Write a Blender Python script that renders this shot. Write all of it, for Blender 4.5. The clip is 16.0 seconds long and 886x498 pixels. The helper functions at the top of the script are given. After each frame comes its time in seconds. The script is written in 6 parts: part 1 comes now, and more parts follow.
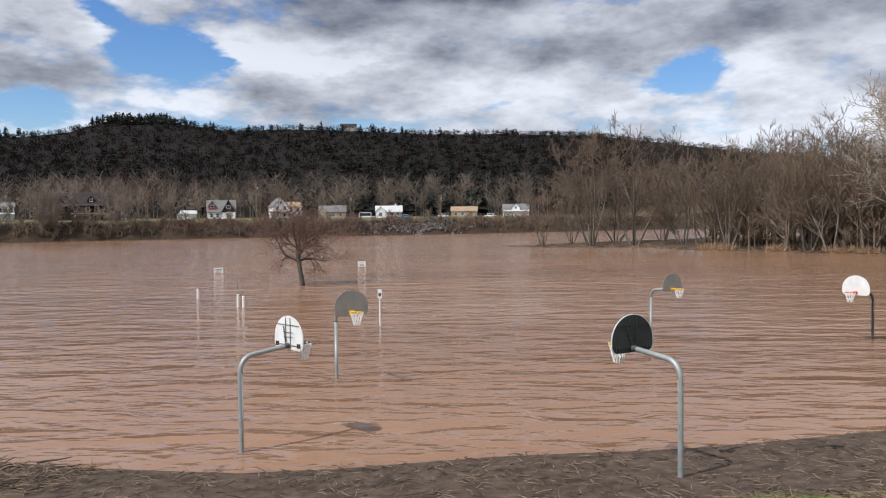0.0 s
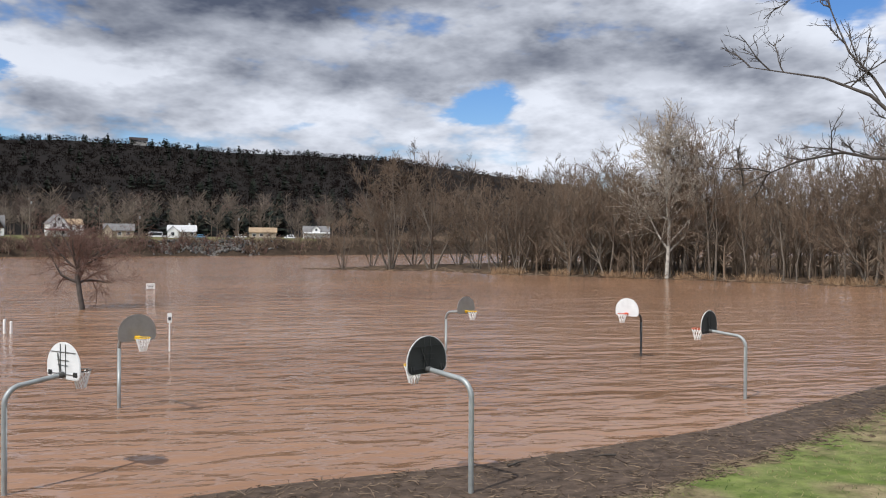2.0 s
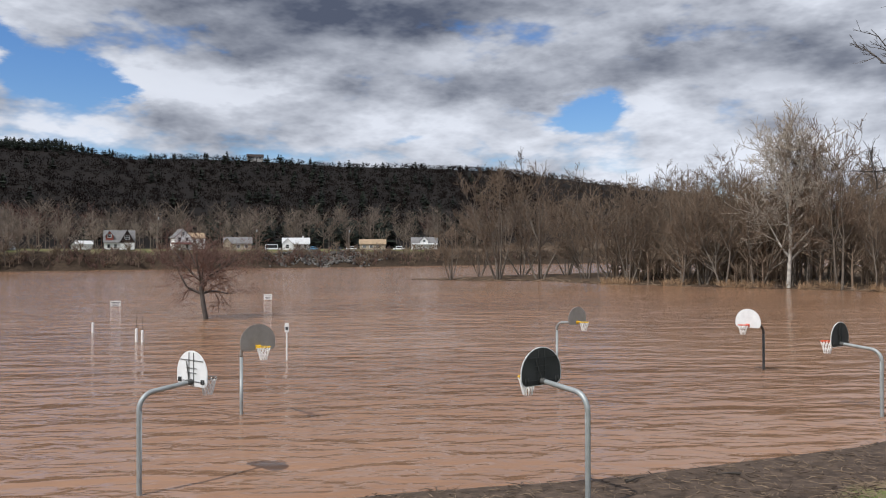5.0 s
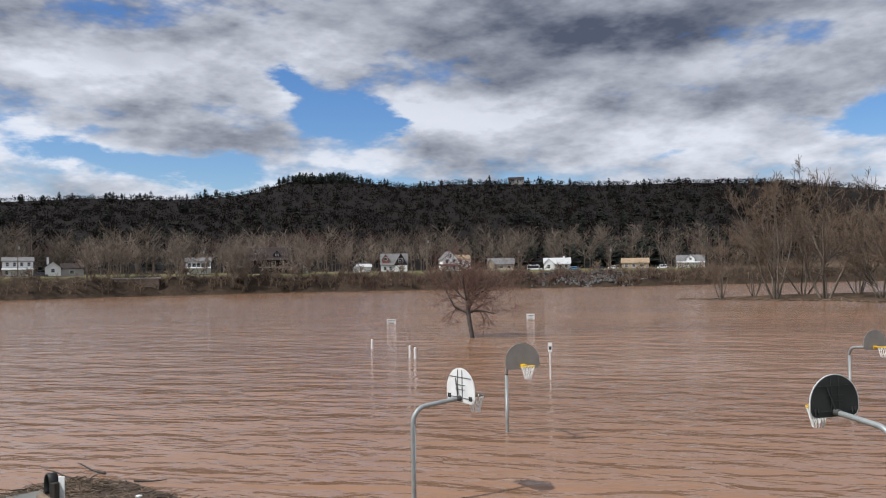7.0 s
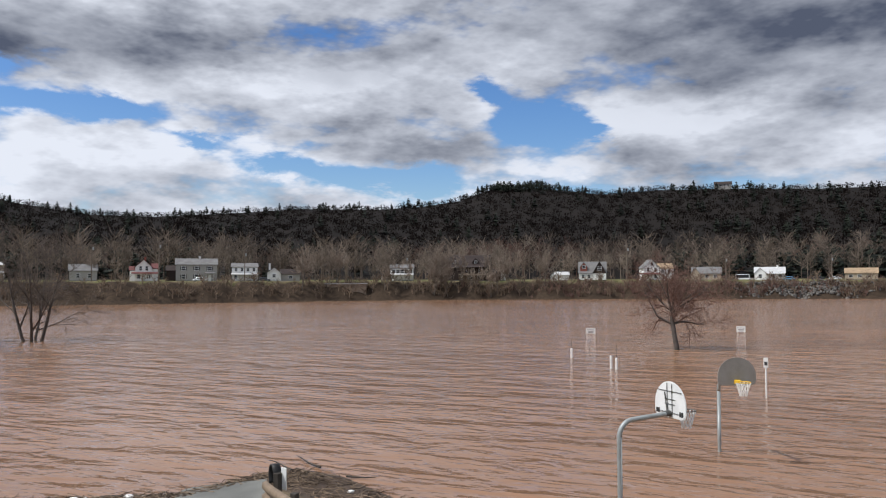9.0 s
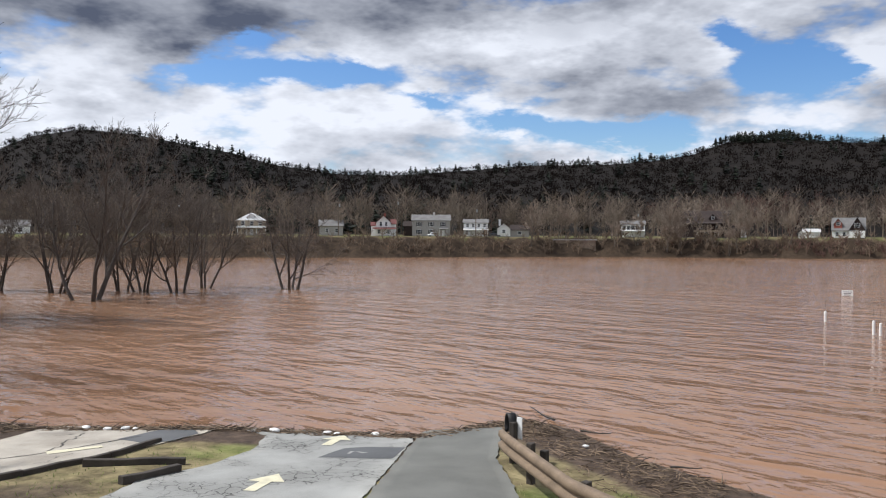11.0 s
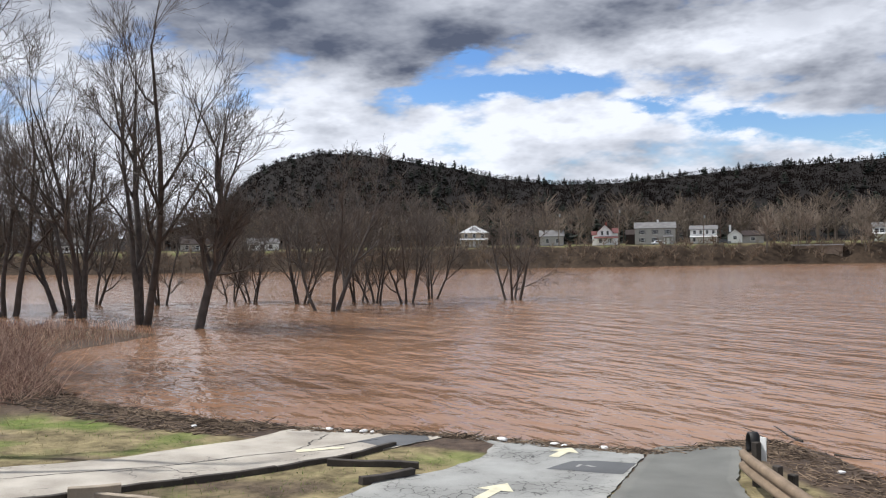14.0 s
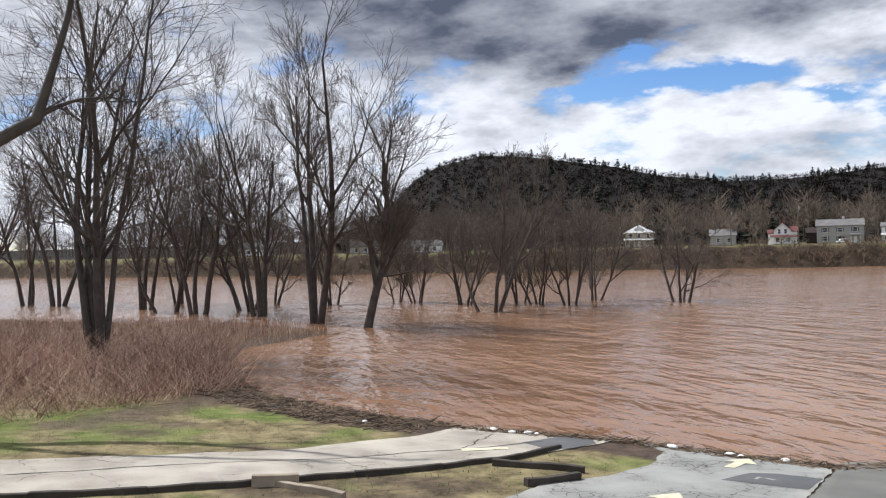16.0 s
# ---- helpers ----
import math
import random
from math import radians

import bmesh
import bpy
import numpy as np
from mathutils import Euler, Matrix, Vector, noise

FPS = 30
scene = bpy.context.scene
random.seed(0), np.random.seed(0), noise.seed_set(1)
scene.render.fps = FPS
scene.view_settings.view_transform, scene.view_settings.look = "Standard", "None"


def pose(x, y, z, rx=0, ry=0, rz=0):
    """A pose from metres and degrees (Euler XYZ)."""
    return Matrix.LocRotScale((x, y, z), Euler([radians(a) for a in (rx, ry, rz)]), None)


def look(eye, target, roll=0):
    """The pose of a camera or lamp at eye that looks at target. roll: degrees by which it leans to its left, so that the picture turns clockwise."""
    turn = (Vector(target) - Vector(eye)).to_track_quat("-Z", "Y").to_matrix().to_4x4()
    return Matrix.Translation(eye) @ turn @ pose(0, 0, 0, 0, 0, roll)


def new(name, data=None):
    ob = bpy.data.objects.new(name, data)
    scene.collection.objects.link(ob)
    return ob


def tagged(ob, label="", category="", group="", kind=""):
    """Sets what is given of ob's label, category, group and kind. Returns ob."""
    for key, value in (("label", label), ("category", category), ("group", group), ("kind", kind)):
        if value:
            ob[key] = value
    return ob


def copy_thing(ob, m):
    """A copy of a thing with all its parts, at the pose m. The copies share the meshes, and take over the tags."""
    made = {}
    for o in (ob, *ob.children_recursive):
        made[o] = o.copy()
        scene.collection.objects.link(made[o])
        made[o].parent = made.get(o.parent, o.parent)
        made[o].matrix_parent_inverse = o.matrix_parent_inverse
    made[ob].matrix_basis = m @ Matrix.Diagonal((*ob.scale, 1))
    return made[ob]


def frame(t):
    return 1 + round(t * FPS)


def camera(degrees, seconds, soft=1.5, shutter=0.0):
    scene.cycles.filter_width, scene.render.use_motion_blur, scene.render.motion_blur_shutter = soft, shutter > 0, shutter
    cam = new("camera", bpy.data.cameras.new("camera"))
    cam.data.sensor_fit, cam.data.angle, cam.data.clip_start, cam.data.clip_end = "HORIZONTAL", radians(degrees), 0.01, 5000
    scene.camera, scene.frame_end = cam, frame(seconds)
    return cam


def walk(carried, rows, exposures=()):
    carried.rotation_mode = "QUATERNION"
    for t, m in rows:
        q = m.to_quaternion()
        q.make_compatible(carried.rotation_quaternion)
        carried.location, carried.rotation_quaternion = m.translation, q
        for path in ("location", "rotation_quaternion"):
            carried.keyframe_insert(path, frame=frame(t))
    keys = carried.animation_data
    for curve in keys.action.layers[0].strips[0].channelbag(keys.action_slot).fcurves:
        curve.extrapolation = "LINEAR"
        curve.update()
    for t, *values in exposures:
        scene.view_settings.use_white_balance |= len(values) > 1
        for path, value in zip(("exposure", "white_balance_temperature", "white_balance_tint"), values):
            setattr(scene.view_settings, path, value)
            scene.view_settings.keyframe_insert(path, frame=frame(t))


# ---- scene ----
cam = camera(58.14, 16.0, 1.1)
PATH = [
    (0, (-0.001, -0.000, 5.814), (-0.44, 99.93, 2.09), -0.62),
    (0.5, (0.004, -0.046, 5.813), (5.26, 99.77, 2.77), -0.38),
    (1, (0.018, -0.059, 5.825), (12.00, 99.19, 3.43), 0.11),
    (1.5, (0.030, -0.049, 5.830), (18.25, 98.27, 4.38), 0.37),
    (2, (0.047, -0.074, 5.816), (24.29, 96.94, 4.90), 0.37),
    (2.5, (0.037, -0.096, 5.834), (28.79, 95.68, 5.39), 0.17),
    (3, (0.042, -0.045, 5.842), (29.76, 95.44, 5.86), -0.35),
    (5.5, (-0.106, 0.060, 5.803), (4.07, 99.97, 6.24), -0.21),
    (6, (-0.116, 0.135, 5.780), (-3.73, 100.06, 6.79), -0.29),
    (6.5, (-0.102, 0.197, 5.770), (-15.37, 98.99, 8.41), -0.19),
    (7, (-0.132, 0.237, 5.801), (-21.28, 97.93, 8.91), -0.83),
    (7.5, (-0.115, 0.192, 5.823), (-27.33, 96.36, 9.15), -1.05),
    (8, (-0.106, 0.168, 5.856), (-33.33, 94.42, 9.43), -0.78),
    (8.5, (-0.187, 0.242, 5.836), (-38.39, 92.57, 9.95), -0.53),
    (9, (-0.372, 0.405, 5.788), (-44.67, 89.95, 10.09), -0.17),
    (9.5, (-0.542, 0.588, 5.722), (-52.13, 86.19, 9.05), 0.09),
    (10, (-0.637, 0.618, 5.690), (-58.43, 82.22, 6.90), 0.34),
    (12.5, (-0.847, 0.645, 5.663), (-78.61, 63.51, 4.70), -0.36),
    (13, (-0.881, 0.655, 5.655), (-80.96, 60.55, 4.96), -0.53),
    (13.5, (-0.911, 0.656, 5.649), (-83.37, 57.23, 5.30), -0.73),
    (14, (-0.938, 0.671, 5.643), (-86.08, 53.12, 5.92), -0.91),
    (14.5, (-0.973, 0.667, 5.641), (-88.90, 48.30, 6.62), -0.96),
    (15, (-0.997, 0.669, 5.637), (-91.32, 43.57, 6.88), -1.18),
    (15.5, (-1.013, 0.662, 5.630), (-93.23, 39.33, 6.89), -1.36),
    (16, (-1.029, 0.668, 5.624), (-94.96, 34.96, 6.45), -1.27),
]
EXPOSURES = [(0, 0.06, 6150, 10), (3, 0.0, 6150, 10), (6.5, -0.08, 6150, 10), (9, -0.05, 6150, 10), (12.5, 0.17, 6200, 10), (16, 0.19, 6200, 10)]
walk(cam, [(t, look(eye, target, roll)) for t, eye, target, roll in PATH], EXPOSURES)

# ---- sky and sun ----
SUN_WAY = Vector((-0.50, -0.37, 0.79)).normalized()      # towards the sun: behind the camera, to its left
sun_data = bpy.data.lights.new("sun", "SUN")
sun_data.energy, sun_data.angle, sun_data.color = 4.1, radians(0.6), (1.0, 0.955, 0.89)
sun = new("sun", sun_data)
sun.matrix_world = look(SUN_WAY * 200, (0, 0, 0))

world = bpy.data.worlds.new("sky")
scene.world = world
world.use_nodes = True


def bearing(az, el):
    """A unit vector; az in degrees to the left of +y."""
    a, e = radians(az), radians(el)
    return Vector((-math.sin(a) * math.cos(e), math.cos(a) * math.cos(e), math.sin(e)))


def build_sky(tree):
    n, link = tree.nodes, tree.links
    n.clear()

    def math_node(op, a, b=None, c=None, clamp=False):
        q = n.new("ShaderNodeMath")
        q.operation, q.use_clamp = op, clamp
        for i, v in enumerate((a, b, c)):
            if v is None:
                continue
            if isinstance(v, (int, float)):
                q.inputs[i].default_value = v
            else:
                link.new(v, q.inputs[i])
        return q.outputs[0]

    def mix(fac, a, b):
        q = n.new("ShaderNodeMix")
        q.data_type = "RGBA"
        for sock, v in ((q.inputs[0], fac), (q.inputs[6], a), (q.inputs[7], b)):
            if isinstance(v, tuple):
                sock.default_value = (*v, 1)
            elif isinstance(v, (int, float)):
                sock.default_value = v
            else:
                link.new(v, sock)
        return q.outputs[2]

    def ramp(v, lo, hi):
        q = n.new("ShaderNodeMapRange")
        q.interpolation_type = "SMOOTHSTEP"
        link.new(v, q.inputs[0])
        q.inputs[1].default_value, q.inputs[2].default_value = lo, hi
        return q.outputs[0]

    out, bg = n.new("ShaderNodeOutputWorld"), n.new("ShaderNodeBackground")
    link.new(bg.outputs[0], out.inputs[0])
    sky = n.new("ShaderNodeTexSky")
    sky.sky_type, sky.sun_disc = "NISHITA", False
    sky.sun_elevation = math.asin(SUN_WAY.z)
    sky.sun_rotation = math.atan2(SUN_WAY.x, SUN_WAY.y)
    sky.dust_density, sky.ozone_density = 0.6, 2.2
    tex = n.new("ShaderNodeTexCoord")
    sep = n.new("ShaderNodeSeparateXYZ")
    link.new(tex.outputs["Generated"], sep.inputs[0])
    flat = n.new("ShaderNodeVectorMath")
    flat.operation = "MULTIPLY"
    link.new(tex.outputs["Generated"], flat.inputs[0])
    flat.inputs[1].default_value = (1.0, 1.0, 2.5)

    def cloud(shift, detail=10.0, scale=4.2, rough=0.52, dist=0.25):
        add = n.new("ShaderNodeVectorMath")
        add.operation = "ADD"
        link.new(flat.outputs[0], add.inputs[0])
        add.inputs[1].default_value = shift
        q = n.new("ShaderNodeTexNoise")
        link.new(add.outputs[0], q.inputs["Vector"])
        q.inputs["Scale"].default_value, q.inputs["Detail"].default_value = scale, detail
        q.inputs["Roughness"].default_value, q.inputs["Distortion"].default_value = rough, dist
        return q

    here = (2.3, 0.7, 1.1)
    over = (2.3 + SUN_WAY.x * 0.03, 0.7 + SUN_WAY.y * 0.03, 1.1 + 0.12)

    def heap(shift, detail):
        """Cloud density: a broad field with cauliflower heads on it."""
        add = n.new("ShaderNodeVectorMath")
        add.operation = "ADD"
        link.new(flat.outputs[0], add.inputs[0])
        add.inputs[1].default_value = shift
        v = n.new("ShaderNodeTexVoronoi")
        v.feature = "SMOOTH_F1"
        link.new(add.outputs[0], v.inputs["Vector"])
        v.inputs["Scale"].default_value, v.inputs["Detail"].default_value, v.inputs["Roughness"].default_value = 9.5, 4.0, 0.6
        v.inputs["Smoothness"].default_value = 0.5
        puffs = math_node("MULTIPLY", math_node("SUBTRACT", 0.62, v.outputs["Distance"]), 0.30)
        return math_node("ADD", math_node("MULTIPLY", cloud(shift, detail).outputs[0], 0.92), puffs)

    body, soft_here, soft_over = heap(here, 10.0), heap(here, 5.0), heap(over, 5.0)
    fine = cloud((1.7, 3.9, 8.0), 9.0, 15.0, 0.64).outputs[0]
    wisp = cloud((5.1, 9.2, 3.3), 9.0, 7.5, 0.62).outputs["Color"]
    bend = n.new("ShaderNodeSeparateColor")
    link.new(wisp, bend.inputs[0])
    # bearing to the left of +y and height over the horizon, in degrees, frayed by the wisps
    turn = math_node("MULTIPLY", math_node("ARCTAN2", math_node("MULTIPLY", sep.outputs[0], -1.0), sep.outputs[1]), 57.2958)
    turn = math_node("MULTIPLY_ADD", math_node("SUBTRACT", bend.outputs[0], 0.5), 9.0, turn)
    high = math_node("MULTIPLY", math_node("ARCSINE", sep.outputs[2]), 57.2958)
    high = math_node("MULTIPLY_ADD", math_node("SUBTRACT", bend.outputs[1], 0.5), 4.5, high)

    def lobes(rows):
        """Soft ovals on the dome: bearing, height, half width, half height, weight."""
        total = None
        for az, el, wide, tall, weight in rows:
            u = math_node("MULTIPLY_ADD", turn, 1 / wide, -az / wide)
            v = math_node("MULTIPLY_ADD", high, 1 / tall, -el / tall)
            q = math_node("MULTIPLY_ADD", v, v, math_node("MULTIPLY", u, u))
            term = math_node("MULTIPLY", math_node("EXPONENT", math_node("MULTIPLY", q, -1.0)), weight)
            total = term if total is None else math_node("ADD", total, term)
        return total

    # where the deck opens to the blue, where it is thickest, and where heads catch the sun
    gaps = lobes([(19.0, 11.4, 2.6, 1.5, 0.60), (22.8, 13.6, 1.8, 0.9, 0.40), (16.0, 10.2, 2.0, 0.9, 0.45), (-16.8, 9.7, 2.6, 1.2, 0.50), (-5.0, 7.9, 1.8, 0.6, 0.20),
                  (50, 11.6, 3.6, 1.0, 0.50), (56, 13.4, 2.2, 0.7, 0.30), (58, 11.4, 4.0, 0.8, 0.50), (43.5, 9.8, 3.0, 0.6, 0.36), (37, 8.2, 3.5, 0.9, 0.46),
                  (31, 7.1, 4.0, 0.9, 0.52), (27.5, 7.4, 1.6, 0.8, 0.36), (-40, 15, 2.5, 1.0, 0.30)])
    # row (2, 29) is an unseen dark cloud, added to darken the water's reflections
    thick = lobes([(66, 16.8, 9.0, 3.0, 0.80), (58, 14.6, 5.0, 1.5, 0.45), (76, 19, 8.0, 4.0, 0.55), (26.5, 9.4, 4.2, 1.1, 0.50), (4, 17, 9.0, 2.4, 0.45),
                   (4, 13.8, 5.5, 1.4, 0.45), (2, 29, 20, 11.0, 0.80), (-11, 12.0, 6.0, 1.3, 0.50), (-22, 13.2, 5.0, 1.2, 0.42), (46, 16.6, 6.0, 1.6, 0.25),
                   (32, 15.2, 6.0, 1.3, 0.22), (-33, 12, 6.0, 1.5, 0.35), (-8, 16.5, 7.0, 1.2, 0.30), (13, 9.0, 4.0, 0.8, 0.18)])
    bright = lobes([(24.0, 12.4, 1.7, 1.4, 0.45), (62, 8.6, 9.0, 1.7, 0.30), (47, 8.4, 5.0, 1.3, 0.30), (37, 12.2, 6.0, 1.4, 0.25), (-22, 8.0, 4.0, 1.3, 0.40),
                    (10, 11.0, 4.0, 1.0, 0.30), (46, 13.7, 4.0, 1.0, 0.30), (0, 9.0, 8.0, 1.0, 0.25), (-33, 8.5, 6.0, 1.2, 0.25), (-3, 11.3, 3.0, 0.7, 0.25), (85, 5.5, 16, 4.5, 0.40)])
    cover = math_node("SUBTRACT", math_node("ADD", math_node("ADD", body, 0.10), math_node("MULTIPLY", math_node("ADD", thick, bright), 0.30)), gaps)
    mask = ramp(cover, 0.14, 0.40)
    lit = math_node("MULTIPLY_ADD", math_node("SUBTRACT", soft_here, soft_over), 1.7, 0.55)
    lit = math_node("ADD", lit, math_node("MULTIPLY", math_node("SUBTRACT", fine, 0.5), 0.20))
    lit = math_node("ADD", lit, math_node("MULTIPLY", ramp(sep.outputs[2], 0.20, 0.08), 0.10))
    lit = math_node("ADD", lit, math_node("MULTIPLY", ramp(cover, 0.56, 0.34), 0.20))
    lit = math_node("ADD", lit, math_node("MULTIPLY", bright, 0.70), clamp=True)
    heavy = math_node("DIVIDE", thick, math_node("ADD", thick, 0.50))
    lit = math_node("MULTIPLY", lit, math_node("SUBTRACT", 1.0, math_node("MULTIPLY", heavy, 1.08)), clamp=True)
    lit = math_node("ADD", lit, math_node("MULTIPLY", math_node("SUBTRACT", soft_here, 0.5), math_node("MULTIPLY", heavy, 0.55)), clamp=True)
    shade = mix(lit, (0.095, 0.110, 0.155), (0.85, 0.865, 0.915))
    blue = n.new("ShaderNodeVectorMath")
    blue.operation = "SCALE"
    vivid = n.new("ShaderNodeHueSaturation")
    vivid.inputs["Saturation"].default_value, vivid.inputs["Hue"].default_value = 1.3, 0.51
    link.new(sky.outputs[0], vivid.inputs["Color"])
    link.new(vivid.outputs[0], blue.inputs[0])
    blue.inputs["Scale"].default_value = 0.125
    link.new(mix(mask, blue.outputs[0], shade), bg.inputs[0])
    bg.inputs[1].default_value = 1.0


build_sky(world.node_tree)

# ---- materials ----
def material(name, colour, rough=0.7, spread=0.25, scale=3.0, bump=0.2, fine=40.0, metal=0.0, tint=None, per_object=0.0, island=0.0, spec=0.35):
    """A worn, uneven surface: colour varied at two scales, with grain in the relief."""
    m = bpy.data.materials.new(name)
    m.use_nodes = True
    n, link = m.node_tree.nodes, m.node_tree.links
    bsdf = n["Principled BSDF"]
    bsdf.inputs["Roughness"].default_value, bsdf.inputs["Metallic"].default_value = rough, metal
    bsdf.inputs["Specular IOR Level"].default_value = spec
    tex = n.new("ShaderNodeTexCoord")
    big, small = n.new("ShaderNodeTexNoise"), n.new("ShaderNodeTexNoise")
    for q, s, d in ((big, scale, 4), (small, fine, 3)):
        link.new(tex.outputs["Object"], q.inputs["Vector"])
        q.inputs["Scale"].default_value, q.inputs["Detail"].default_value = s, d
    both = n.new("ShaderNodeMath")
    both.operation = "MULTIPLY_ADD"
    link.new(small.outputs[0], both.inputs[0])
    both.inputs[1].default_value = 0.4
    link.new(big.outputs[0], both.inputs[2])
    last = both.outputs[0]
    for source, amount in (("ShaderNodeObjectInfo", per_object), ("ShaderNodeNewGeometry", island)):
        if amount:
            info = n.new(source)
            add = n.new("ShaderNodeMath")
            add.operation = "MULTIPLY_ADD"
            link.new(info.outputs["Random" if source == "ShaderNodeObjectInfo" else "Random Per Island"], add.inputs[0])
            add.inputs[1].default_value = amount
            link.new(last, add.inputs[2])
            minus = n.new("ShaderNodeMath")
            minus.operation = "SUBTRACT"
            link.new(add.outputs[0], minus.inputs[0])
            minus.inputs[1].default_value = amount / 2
            last = minus.outputs[0]
    r = n.new("ShaderNodeValToRGB")
    link.new(last, r.inputs[0])
    c = np.array(colour)
    other = np.array(tint if tint is not None else c * (1 + spread))
    r.color_ramp.elements[0].position, r.color_ramp.elements[1].position = 0.45, 0.95
    r.color_ramp.elements[0].color = (*(c * (1 - spread)), 1)
    r.color_ramp.elements[1].color = (*other, 1)
    link.new(r.outputs[0], bsdf.inputs["Base Color"])
    if bump:
        b = n.new("ShaderNodeBump")
        b.inputs["Strength"].default_value, b.inputs["Distance"].default_value = bump, 0.02
        link.new(both.outputs[0], b.inputs["Height"])
        link.new(b.outputs[0], bsdf.inputs["Normal"])
    return m


BARK = material("bark", (0.15, 0.125, 0.10), 0.9, 0.35, 2.0, 0.6, 30)
BARK_DARK = material("dark_bark", (0.075, 0.063, 0.055), 0.85, 0.35, 2.0, 0.6, 30)
TWIG = material("twig", (0.175, 0.128, 0.090), 0.9, 0.3, 1.0, 0, 9, per_object=0.3)
TWIG_DARK = material("dark_twig", (0.115, 0.095, 0.080), 0.9, 0.3, 1.0, 0, 9)
TWIG_RED = material("budding_twig", (0.155, 0.092, 0.072), 0.9, 0.3, 1.0, 0, 9)
PALE_BARK = material("pale_bark", (0.44, 0.41, 0.36), 0.8, 0.35, 1.5, 0.3, 20)
PALE_TWIG = material("pale_twig", (0.38, 0.33, 0.27), 0.85, 0.3, 1.0, 0, 9)
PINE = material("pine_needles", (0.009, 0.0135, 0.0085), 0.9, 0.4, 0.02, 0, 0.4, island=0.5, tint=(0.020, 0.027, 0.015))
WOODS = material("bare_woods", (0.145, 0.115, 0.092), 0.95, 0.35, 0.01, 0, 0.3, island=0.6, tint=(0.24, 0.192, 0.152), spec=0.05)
# lit counterpart of the hill woods: sunshine put into a paler colour
SUN_TONED_RIDGE_WOODS = material("ridge_woods", (0.050, 0.038, 0.030), 0.95, 0.3, 0.006, 0, 0.2, island=0.5, tint=(0.082, 0.062, 0.049), spec=0.0)
FAR_TWIG = material("sunlit_twig", (0.23, 0.185, 0.145), 0.9, 0.3, 1.0, 0, 9, per_object=0.35)
# cloud shade over the hill is put into this dark colour
SHADE_TONED_HILL_WOODS = material("hill_woods", (0.0135, 0.0108, 0.0100), 0.95, 0.3, 0.006, 0, 0.2, island=0.9, tint=(0.021, 0.0168, 0.0148), spec=0.0)
RUST_WOODS = material("budding_woods", (0.13, 0.072, 0.055), 0.95, 0.3, 0.01, 0, 0.3, island=0.5)
STEEL = material("galvanised_steel", (0.33, 0.35, 0.345), 0.5, 0.18, 4, 0.05, 60, metal=0.35)
STEEL_DARK = material("weathered_steel", (0.10, 0.10, 0.095), 0.6, 0.2, 5, 0.05, 60, metal=0.3)
BOARD_WHITE = material("white_board", (0.72, 0.73, 0.72), 0.5, 0.12, 3, 0.03, 40)
BOARD_GREY = material("grey_board", (0.27, 0.262, 0.24), 0.5, 0.15, 3, 0.03, 40)
BOARD_BACK = material("dark_board_back", (0.035, 0.037, 0.036), 0.6, 0.2, 3, 0.03, 40)
RIM_YELLOW = material("yellow_paint", (0.80, 0.50, 0.02), 0.45, 0.12, 8, 0.03, 60)
RIM_RED = material("red_paint", (0.62, 0.09, 0.03), 0.5, 0.15, 8, 0.03, 60)
NET = material("white_net", (0.88, 0.88, 0.86), 0.8, 0.08, 8, 0, 60)
SIGN_WHITE = material("sign_white", (0.80, 0.80, 0.78), 0.5, 0.08, 3, 0, 30)
INK = material("dark_print", (0.05, 0.05, 0.055), 0.6, 0.1, 3, 0, 30)


